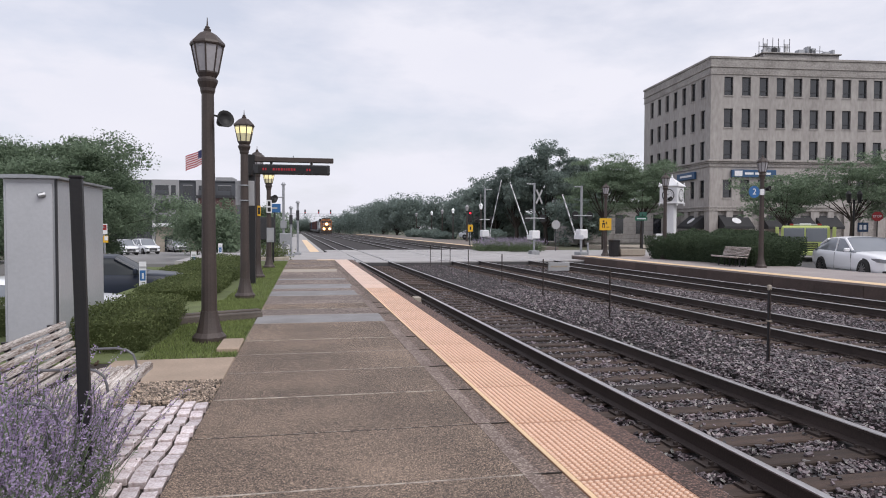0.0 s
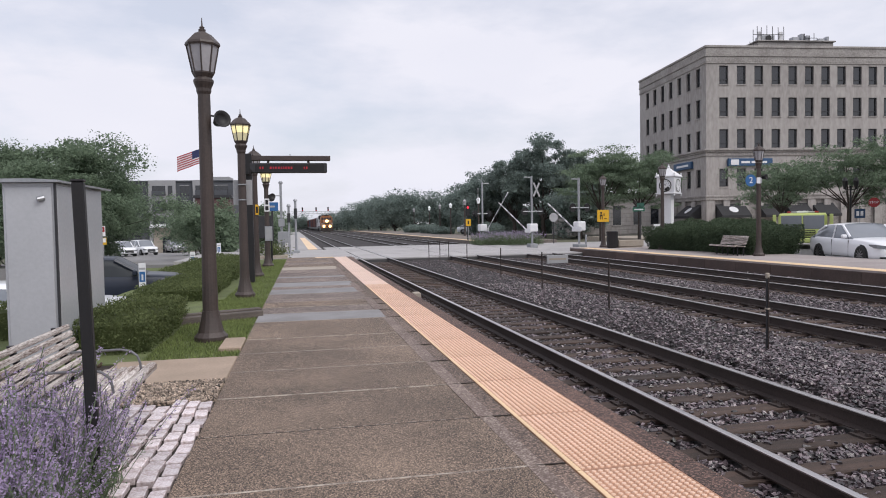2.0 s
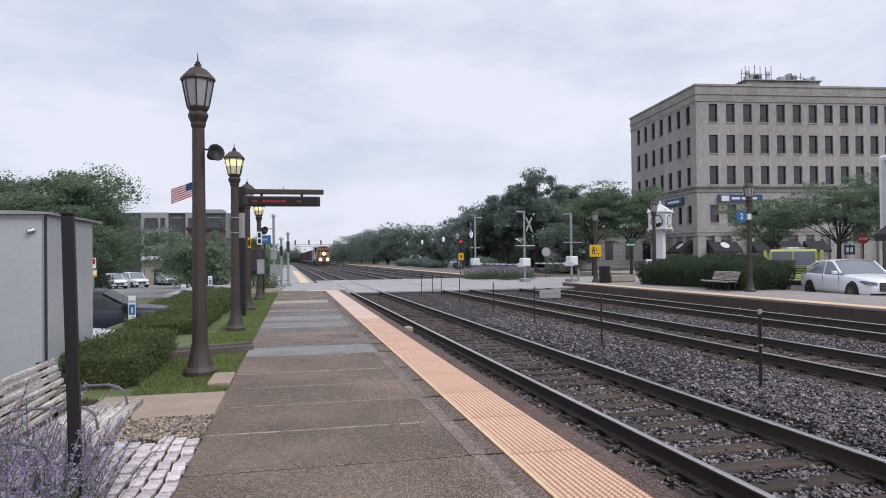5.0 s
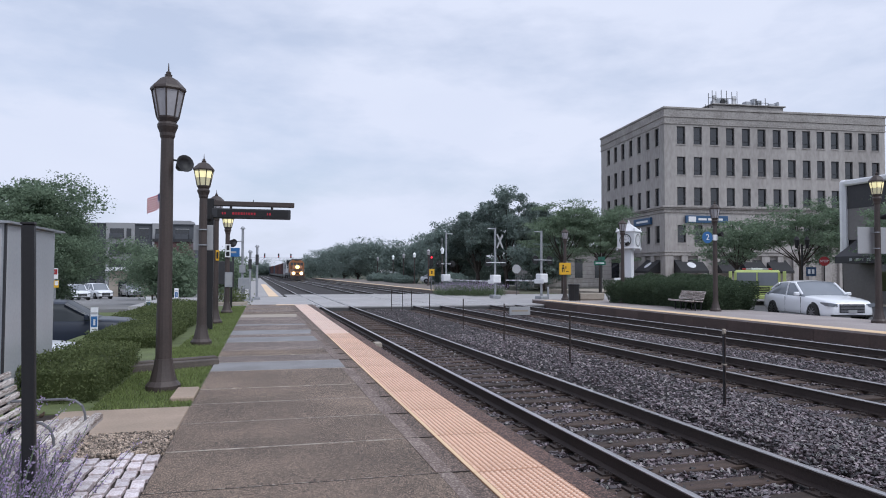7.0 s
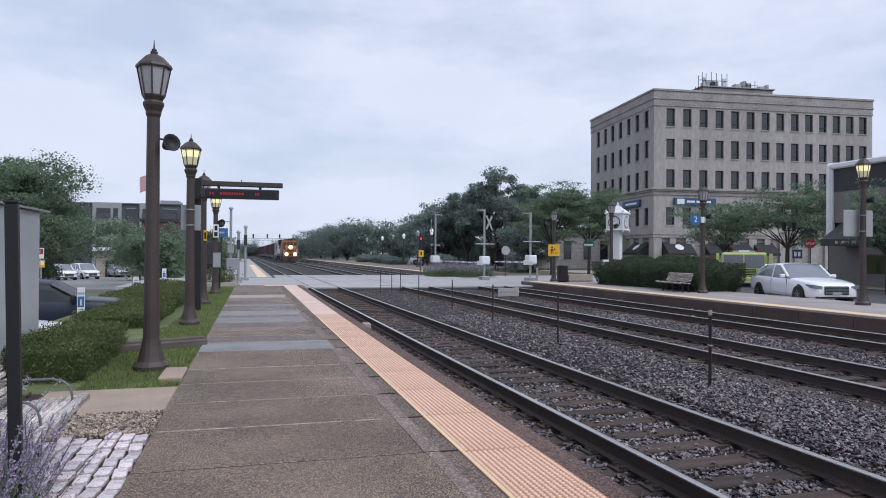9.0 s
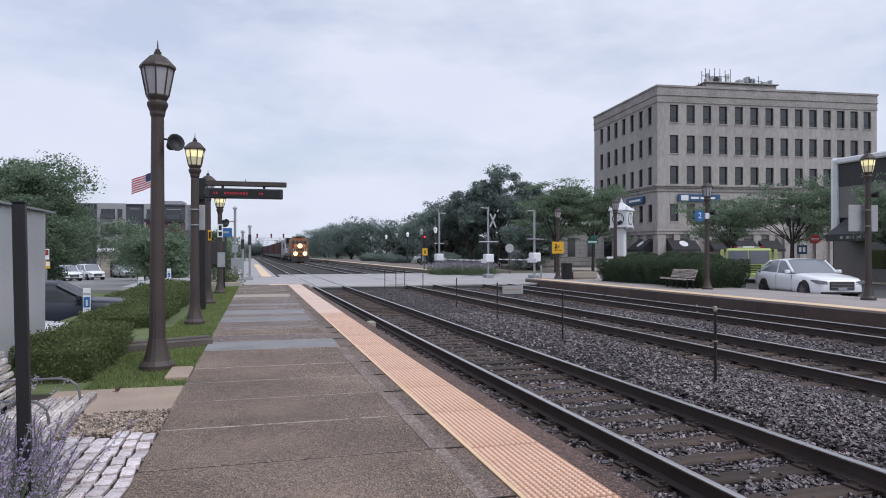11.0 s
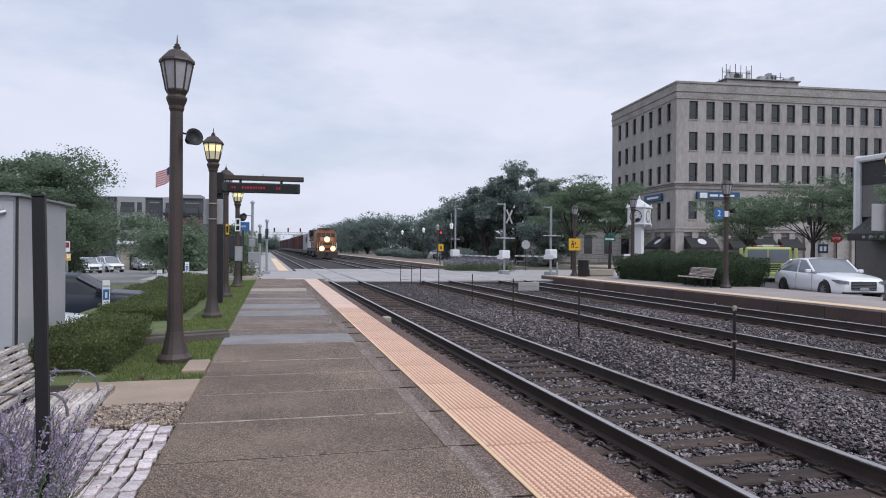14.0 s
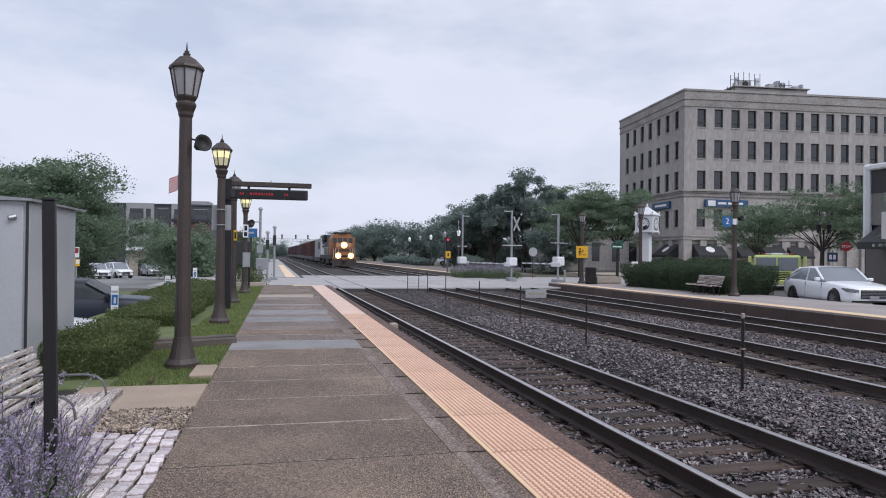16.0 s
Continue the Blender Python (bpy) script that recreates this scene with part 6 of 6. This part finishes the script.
        part("sill_trim", bx(B(), s * W * 0.965 - 0.012, s * W * 0.985 + 0.012, 1.3 * k, 3.6 * k, 0.27, 0.30), ALLOY, t)
        for y in (fo, fo + wb):
            part("wheel_arch", cyl(B(), (s * (W - 0.24), y, 0.34), (s * (W + 0.004), y, 0.36), 0.40, n=24), BLACK, t)
            wheel(t, s * (W - 0.085), y, 0.36, s)
    g = part("grille", bx(B(), -0.46, 0.46, -0.03, 0.05, 0.40, 0.72, 0.02), DARKG, t, "chrome-barred grille")
    for i in range(5):
        part("grille_bar", bx(B(), -0.44, 0.44, -0.045, -0.028, 0.44 + 0.055 * i, 0.458 + 0.055 * i), ALLOY, g)
    part("lower_intake", bx(B(), -0.75, 0.75, -0.015, 0.08, 0.27, 0.335, 0.01), BLACK, t)
    part("plate", bx(B(), -0.16, 0.16, -0.05, -0.03, 0.40, 0.50, 0.004), SIGNBACK, t)
    return t


car(pose(20.62, 20.0, -0.27, 0, 0, -14), CARW, "glossy white sedan parked beside the far platform", 5.0, 1.9, 1.53, 3.0)
car(pose(-2.65, 19.6, -0.64, 0, 0, 98), CARD, "dark blue sedan parked beyond the hedge", 4.8, 1.85, 1.45, glass=DGLASS)
car(pose(-3.3, 14.6, -0.78, 0, 0, 90), CARW, "white car parked beyond the hedge", 4.6, 1.8, 1.3)
car(pose(-19.4, 82.0, lower(82) + 0.03, 0, 0, 32), CARW, "white sport utility vehicle in the street", 4.8, 1.9, 1.72, 2.85, "suv")
car(pose(-18.0, 86.5, lower(86) + 0.03, 0, 0, 34), CARW, "white van parked along the street", 4.8, 1.9, 1.8, 2.85, "suv")
car(pose(-22.4, 80.0, lower(80) + 0.03, 0, 0, 30), CARD, "dark sport utility vehicle in the street", 4.6, 1.9, 1.65, 2.7, "suv")
car(pose(-16.3, 96.0, lower(96) + 0.03, 0, 0, 25), CARS, "silver sport utility vehicle in the street", 4.8, 1.9, 1.72, 2.85, "suv")
car(pose(-15.0, 100.5, lower(100) + 0.03, 0, 0, 25), CARW, "pale sport utility vehicle in the street", 4.6, 1.9, 1.7, 2.8, "suv")
car(pose(26.9, 98, -0.1, 0, 0, 70), CARW, "white car parked beyond the crossing", 4.6, 1.8, 1.45)


def fire_truck():
    t = thing("fire_truck", pose(27.5, 33.3, -0.27, 0, 0, -40), "lime yellow fire truck with dark windscreen in the street", "truck")
    part("cab", bx(B(), -1.22, 1.22, 0, 2.6, 0.55, 2.02, 0.1), LIMEY, t)
    part("cargo_body", bx(B(), -1.22, 1.22, 2.7, 7.6, 0.6, 1.98, 0.05), LIMEY, t)
    for s in (-1, 1):
        part("windscreen", bx(B(), min(s * 0.04, s * 1.08), max(s * 0.04, s * 1.08), -0.02, 0.05, 1.12, 1.88, 0.02), AGLASS, t, "dark windscreen pane")
        part("mirror", bx(B(), s * 1.42 - 0.09, s * 1.42 + 0.09, -0.12, -0.04, 1.3, 1.95, 0.02), LIMEY, t)
        part("mirror_arm", cyl(B(), (s * 1.2, 0.1, 1.9), (s * 1.42, -0.08, 1.9), 0.025, n=6), BLACK, t)
        part("headlight", bx(B(), s * 0.9 - 0.15, s * 0.9 + 0.15, -0.02, 0.04, 0.75, 0.93, 0.01), WHITEP, t)
        for y in (1.1, 5.9):
            wheel(t, s * 1.05, y, 0.5, s, 0.3)
    g = part("grille", bx(B(), -0.65, 0.65, -0.03, 0.02, 0.62, 1.05, 0.02), BLACK, t)
    for i in range(4):
        part("grille_bar", bx(B(), -0.62, 0.62, -0.04, -0.028, 0.67 + 0.1 * i, 0.70 + 0.1 * i), LIMEY, g)
    part("bumper", bx(B(), -1.25, 1.25, -0.35, 0.0, 0.35, 0.6, 0.04), LIMEY, t)
    lb = part("light_bar", bx(B(), -0.75, 0.75, 0.4, 0.75, 2.02, 2.12, 0.03), SIGNBACK, t)
    for s in (-0.7, 0.7):
        part("beacon", bx(B(), s - 0.1, s + 0.1, 0.38, 0.77, 2.03, 2.13, 0.02), RED, lb)
    part("light_bar_middle", bx(B(), -0.3, 0.3, 0.39, 0.76, 2.03, 2.145, 0.02), WHITEP, lb)


fire_truck()


# ---------------------------------------------------------------- far buildings and structures
def apartment_block():
    t = thing("apartment_building", pose(-33.5, 150, -2.2, 0, 0, -3), "grey four-storey modern apartment building", "building")
    GREY = mat("dark_grey_cladding", (0.085, 0.09, 0.102), 0.8, 0, (0.065, 0.07, 0.08), 0.3, 5, 0.7, 0.1)
    PALE = mat("pale_grey_panel", (0.34, 0.34, 0.355), 0.8, 0, (0.29, 0.29, 0.3), 0.3, 5, 0.7, 0.1)
    part("wall", bx(B(), -6, 19, 0, 14, 0, 13.3, 0.05), GREY, t)
    for x, w in ((2.2, 5.4), (11.0, 3.6)):
        part("bay", bx(B(), x, x + w, -0.5, 0.1, 0, 13.6, 0.04), PALE, t)
    for x, w in ((-5.0, 2.0), (-2.0, 2.4), (3.0, 2.6), (6.1, 0.9), (8.4, 1.8), (11.6, 2.3), (15.4, 2.6)):
        for f in range(4):
            z = 1.0 + f * 3.15
            y = -0.52 if (2.2 <= x <= 7 or 11 <= x <= 14) else -0.02
            wn = part("window", bx(B(), x, x + w, y - 0.02, y + 0.06, z, z + 2.0), BGLASS, t)
            part("frame", bx(B(), x - 0.08, x + w + 0.08, y - 0.03, y + 0.02, z + 2.0, z + 2.12), PALE, wn)
            if w > 2.2:
                part("balcony_rail", bx(B(), x, x + w, y - 0.5, y - 0.42, z, z + 1.0), GREY, t)
    part("roof", bx(B(), -6.2, 19.2, -0.2, 14.2, 13.3, 13.55), GREY, t)
    part("roof_box", bx(B(), 14.5, 18.0, 2, 8, 13.55, 14.4), PALE, t)
    t = thing("low_building", pose(-20.5, 100, -2.0), "low pale flat-roofed building down the street", "building")
    part("wall", bx(B(), 0, 5.4, 0, 6, 0, 3.6, 0.04), CONC, t)
    part("canopy", bx(B(), -0.3, 5.8, -0.8, 6.2, 3.6, 4.1, 0.04), WHITEP, t)
    part("door", bx(B(), 1.2, 2.4, -0.03, 0.02, 0, 2.3), BGLASS, t)
    t = thing("brick_house", pose(-19.0, 128, -2.2), "brown flat-roofed house behind trees", "house")
    part("wall", bx(B(), 0, 6, 0, 7, 0, 9.0), MARC, t)
    part("roof", bx(B(), -0.3, 6.3, -0.3, 7.3, 9.0, 9.5), DARKG, t)
    part("window", bx(B(), 2.2, 3.6, -0.03, 0.02, 5, 7), BGLASS, t)


apartment_block()


def restaurant():
    t = thing("restaurant", pose(34.2, 14.0, -0.18), "dark-fronted corner restaurant with white-framed upper wall", "building")
    DARKW = mat("charcoal_shopfront", (0.045, 0.045, 0.05), 0.7, 0, (0.03, 0.03, 0.034), 0.6, 8, 0.7, 0.1)
    TAUPE = mat("taupe_shop_panel", (0.19, 0.18, 0.18), 0.7, 0, (0.14, 0.13, 0.13), 0.6, 8, 0.7, 0.1)
    part("wall", bx(B(), 0.4, 12, -6, 20.4, 0, 7.2, 0.04), DARKW, t)
    part("shop_base", bx(B(), 0.3, 0.45, -6, 20.2, 0, 2.7, 0.01), TAUPE, t)
    f = part("white_frame", bx(B(), -0.05, 0.42, 19.72, 20.2, 2.7, 7.5, 0.15), WHITEP, t, "white rounded frame of the upper wall")
    part("frame_top", bx(B(), -0.04, 0.41, -6, 19.8, 7.1, 7.45, 0.08), WHITEP, t)
    part("upper_panel", bx(B(), 0.2, 0.4, -6, 19.72, 5.7, 7.1), DARKW, t)
    part("upper_wall", bx(B(), 0.22, 0.4, -6, 19.72, 3.8, 5.7), TAUPE, t)
    part("awning", prism(B(), [(0.3, 3.9), (-1.5, 2.75), (-1.5, 2.35), (0.3, 2.35)], "y", 2, 19.0), DARKW, t, "black awning")
    for i, (a, b) in enumerate(((18.0, 17.75), (17.55, 17.3), (17.1, 17.0), (16.8, 16.5), (16.3, 16.05), (15.4, 15.15), (14.95, 14.7), (14.5, 14.25), (14.05, 13.8))):
        part("lettering", bx(B(), -1.53, -1.505, b, a - 0.06, 2.47, 2.63), GALV, t)
    for y in (17.6, 15.0, 12.4, 9.8):
        w = part("window", bx(B(), 0.24, 0.32, y - 2.0, y, 0.75, 2.3, 0.01), BGLASS, t)
        part("lamp", lathe(B(), [(0.07, -0.1), (0.1, 0.0), (0.03, 0.08)], 10, (0.12, y - 2.3, 1.95)), LITW, t, "small glowing wall lamp")
    t2 = thing("wall_lamps_post", pose(33.3, 36.2, -0.2), "double-headed dark street lantern post", "street lamp")
    part("post", cyl(B(), (0, 0, 0), (0, 0, 3.6), 0.06, n=8), BLACK, t2)
    for s in (-0.4, 0.4):
        part("lantern", lathe(B(), [(0.08, 3.2), (0.16, 3.7), (0.18, 3.72), (0.05, 3.95)], 8, (s, 0, 0.2)), BLACK, t2)
    part("arm", cyl(B(), (-0.4, 0, 3.4), (0.4, 0, 3.4), 0.03, n=6), BLACK, t2)
    t3 = thing("stop_sign", pose(33.0, 34.1, -0.2, 0, 0, -42), "red octagonal stop sign on a dark post", "sign")
    part("post", cyl(B(), (0, 0.03, 0), (0, 0.03, 2.8), 0.03, n=8), BLACK, t3)
    part("plate", lathe(B(), [(0.3, -0.01), (0.3, 0.01)], 8, turn=0.39), RED, t3).matrix_basis = pose(0, 0, 2.52, 90, 0, 0)
    lettering("STOP", 0.19, WHITEP, t3, pose(0, -0.02, 2.52, 90, 0, 0))
    board("bank_sign", pose(36.6, 39.0, 1.7, 0, 0, -42), 0.62, 0.62, mat("navy_sign", (0.02, 0.06, 0.14), 0.5), "square navy bank sign with white mark", 1.8, "sign", ((-0.2, -0.04, -0.16, 0.16, WHITEP), (0.04, 0.2, -0.16, 0.16, WHITEP)))


restaurant()


def pale_hall():
    """Low classical building seen under the street trees beyond the crossing."""
    t = thing("stone_hall", pose(33.8, 76.5, -0.25, 0, 0, -4), "low pale stone building behind the street trees", "building")
    part("wall", bx(B(), -2.4, 9.0, 0, 8, 0, 4.6, 0.04), LIMED, t)
    part("cornice", bx(B(), -2.6, 9.2, -0.2, 8.2, 4.6, 5.0, 0.03), LIMED, t)
    for k in range(9):
        part("stone_course", bx(B(), -2.43, 9.03, -0.03, 8.03, 0.12 + 0.5 * k, 0.55 + 0.5 * k, 0.02), LIME, t)
    for x in (-1.6, 0.6, 2.8, 5.4, 7.6):
        w = part("window", bx(B(), x, x + 1.0, -0.05, 0.02, 1.2, 3.5), BGLASS, t)
        part("sill", bx(B(), x - 0.1, x + 1.1, -0.1, 0.0, 1.05, 1.2), LIMED, w)


pale_hall()


def far_lamps():
    globe = glow("pale_lamp_globe", (0.8, 0.82, 0.85), 0.18)
    for i, (x, y) in enumerate(((18.9, 72.7), (18.8, 78.9), (20.1, 92.8), (19.8, 99.0), (20.0, 108.7), (19.6, 122))):
        t = thing("street_lamp", pose(x, y, -0.02), "slim brown lamp post beyond the crossing", "street lamp", "far platform lamps")
        part("pole", lathe(B(), [(0.2, 0), (0.15, 0.2), (0.09, 0.5), (0.075, 3.5), (0.13, 3.65)], 8), BROWN, t)
        part("lantern", lathe(B(), [(0.13, 3.65), (0.22, 4.1), (0.24, 4.12), (0.05, 4.35)], 8), globe if i in (0, 2, 4) else LANT, t)
    # signal bridge
    t = thing("signal_bridge", RAILWAY @ pose(0, 250, -0.4), "steel signal bridge over the tracks in the distance", "signal bridge")
    for x in (-2.5, 17.5):
        part("leg", bx(B(), x - 0.2, x + 0.2, -0.2, 0.2, 0, 6.9), GALV, t)
    for z in (6.1, 6.9):
        part("chord", bx(B(), -2.5, 17.5, -0.08, 0.08, z, z + 0.12), GALV, t)
    for i in range(14):
        x = -2.4 + i * 1.42
        part("brace", cyl(B(), (x, 0, 6.15), (x + 0.7, 0, 6.95), 0.05, n=5), GALV, t)
    for c in TRACKS:
        part("signal_head", bx(B(), c - 0.25, c + 0.25, -0.2, 0.2, 7.0, 8.5, 0.05), BLACK, t)
        part("signal_lamp", lathe(B(), [(0.12, 0), (0.12, 0.02)], 10), REDLIGHT, t, "small red signal lamp").matrix_basis = pose(c, -0.21, 7.4, 90, 0, 0)


far_lamps()


def far_shrubs():
    gr = "green bushes and trees beside the far platform"
    for x, y, h, s, sd in ((-4.2, 58, 3.6, 1.8, 61), (-5.0, 74, 4.6, 2.2, 62), (-5.6, 92, 5.4, 2.6, 63), (-4.9, 120, 5.6, 3.0, 64), (-5.8, 46, 4.2, 1.8, 65), (-9.2, 64, 5.4, 2.8, 66), (-12, 80, 6, 3.2, 67)):
        tree(pose(x, y, lower(y) if x < -4.4 else -0.5), h, s, LEAF_T, 8000, 0.085, gr, sd, 0.1, 0.12, 9, 0.9, "shrubs")


far_shrubs()


def flagpole():
    t = thing("flagpole", pose(-8.3, 60, lower(60)), "white flagpole with a striped flag", "flagpole")
    part("pole", cyl(B(), (0, 0, 0), (0, 0, 10.4), 0.06, 0.035, 10), WHITEP, t)
    part("ball", lathe(B(), [(0.02, 10.4), (0.08, 10.46), (0.08, 10.52), (0.02, 10.58)], 10), GALV, t)
    fl = new("flag")
    fl.parent = t
    fl.empty_display_size = 0.1
    tagged(fl, "drooping red, white and navy striped flag")
    FR = mat("flag_red", (0.42, 0.05, 0.07), 0.8)
    FW = mat("flag_white", (0.7, 0.68, 0.7), 0.8)
    FB = mat("flag_navy", (0.03, 0.04, 0.12), 0.8)

    def sheet(a0, a1, b0, b1, off):
        rows = []
        for i in range(9):
            u = a0 + (a1 - a0) * i / 8
            wob = 0.14 * math.sin(u * 9) * (0.3 + u)
            drop = 0.85 * u ** 1.15
            rows.append([(-u * 2.2, wob + off, -b0 * 1.2 - drop), (-u * 2.2, wob + off, -b1 * 1.2 - drop)])
        bm = loft(B(), rows, False)
        return bm
    for i in range(13):
        a0 = 0.42 if i < 7 else 0.0
        bm = sheet(a0, 1.0, i / 13, (i + 1) / 13, 0.0)
        part("stripe", bm, FR if i % 2 == 0 else FW, fl)
    part("canton", sheet(0.0, 0.42, 0, 7 / 13, 0.0), FB, fl)
    return fl


FLAG = flagpole()


def sparrow():
    t = thing("sparrow", pose(0, 0, 0), "small brown sparrow on the concrete pad", "bird")
    FEA = mat("brown_feathers", (0.13, 0.09, 0.06), 0.9, 0, (0.05, 0.035, 0.025), 40, 150, 0.8, 0)
    t.scale = (0.65, 0.65, 0.65)
    bd = part("body", lathe(B(), [(0.004, -0.06), (0.026, -0.035), (0.034, 0.0), (0.026, 0.035), (0.008, 0.055)], 10), FEA, t, smooth=True)
    bd.matrix_basis = pose(0, 0, 0.055, 55, 0, 0)
    hd = part("head", lathe(B(), [(0.004, -0.02), (0.018, -0.01), (0.02, 0.004), (0.008, 0.02)], 10), FEA, t, smooth=True)
    hd.matrix_basis = pose(0, -0.042, 0.10)
    part("beak", cyl(B(), (0, -0.058, 0.10), (0, -0.078, 0.097), 0.005, 0.001, 6), DARKG, t)
    part("tail", bx(B(), -0.012, 0.012, 0.04, 0.10, 0.012, 0.018), FEA, t)
    for s in (-0.012, 0.012):
        part("leg", cyl(B(), (s, 0, 0), (s, 0, 0.032), 0.002, n=5), DARKG, t)
    return t


SPARROW = sparrow()


# ---------------------------------------------------------------- motion
def motions():
    for ob, back in TRAIN:
        walk(ob, [(0.5 * i, RAILWAY @ pose(TRACKS[1] + 0.1, 191.0 - 6.6 * 0.5 * i + back, RAIL_TOP)) for i in range(33)])
    for arm, swing in GATES:
        walk(arm, [(float(i), pose(-0.42, 0.0, 1.15, a)) for i, a in enumerate(swing)] + [(16.0, pose(-0.42, 0.0, 1.15, 0))])
    sway = ((0, 55), (1, 12), (2, 39), (3, 30), (4, 68), (5.2, 40), (6.5, 56), (7.5, 72), (8.5, 64), (9, 80), (10, 50), (11.5, 52), (12.5, 69), (13.5, 56), (14.5, 75), (15.5, 81), (16, 73))
    walk(FLAG, [(t, pose(0, 0, 9.5, 0, 0, a)) for t, a in sway])
    walk(SPARROW, [(0, pose(-2.3, 7.9, -0.015, 0, 0, 60)), (9.6, pose(-2.3, 7.9, -0.015, 0, 0, 60)), (10.2, pose(-1.75, 8.0, -0.015, 0, 0, 70)), (11.3, pose(-1.52, 8.02, -0.015, 0, 0, 60)),
                   (13.6, pose(-1.52, 8.02, -0.015, 0, 0, 60)), (13.9, pose(-1.5, 8.3, -0.02, 0, 0, 120)), (16, pose(-1.5, 8.34, -0.02, 0, 0, 120))])


motions()
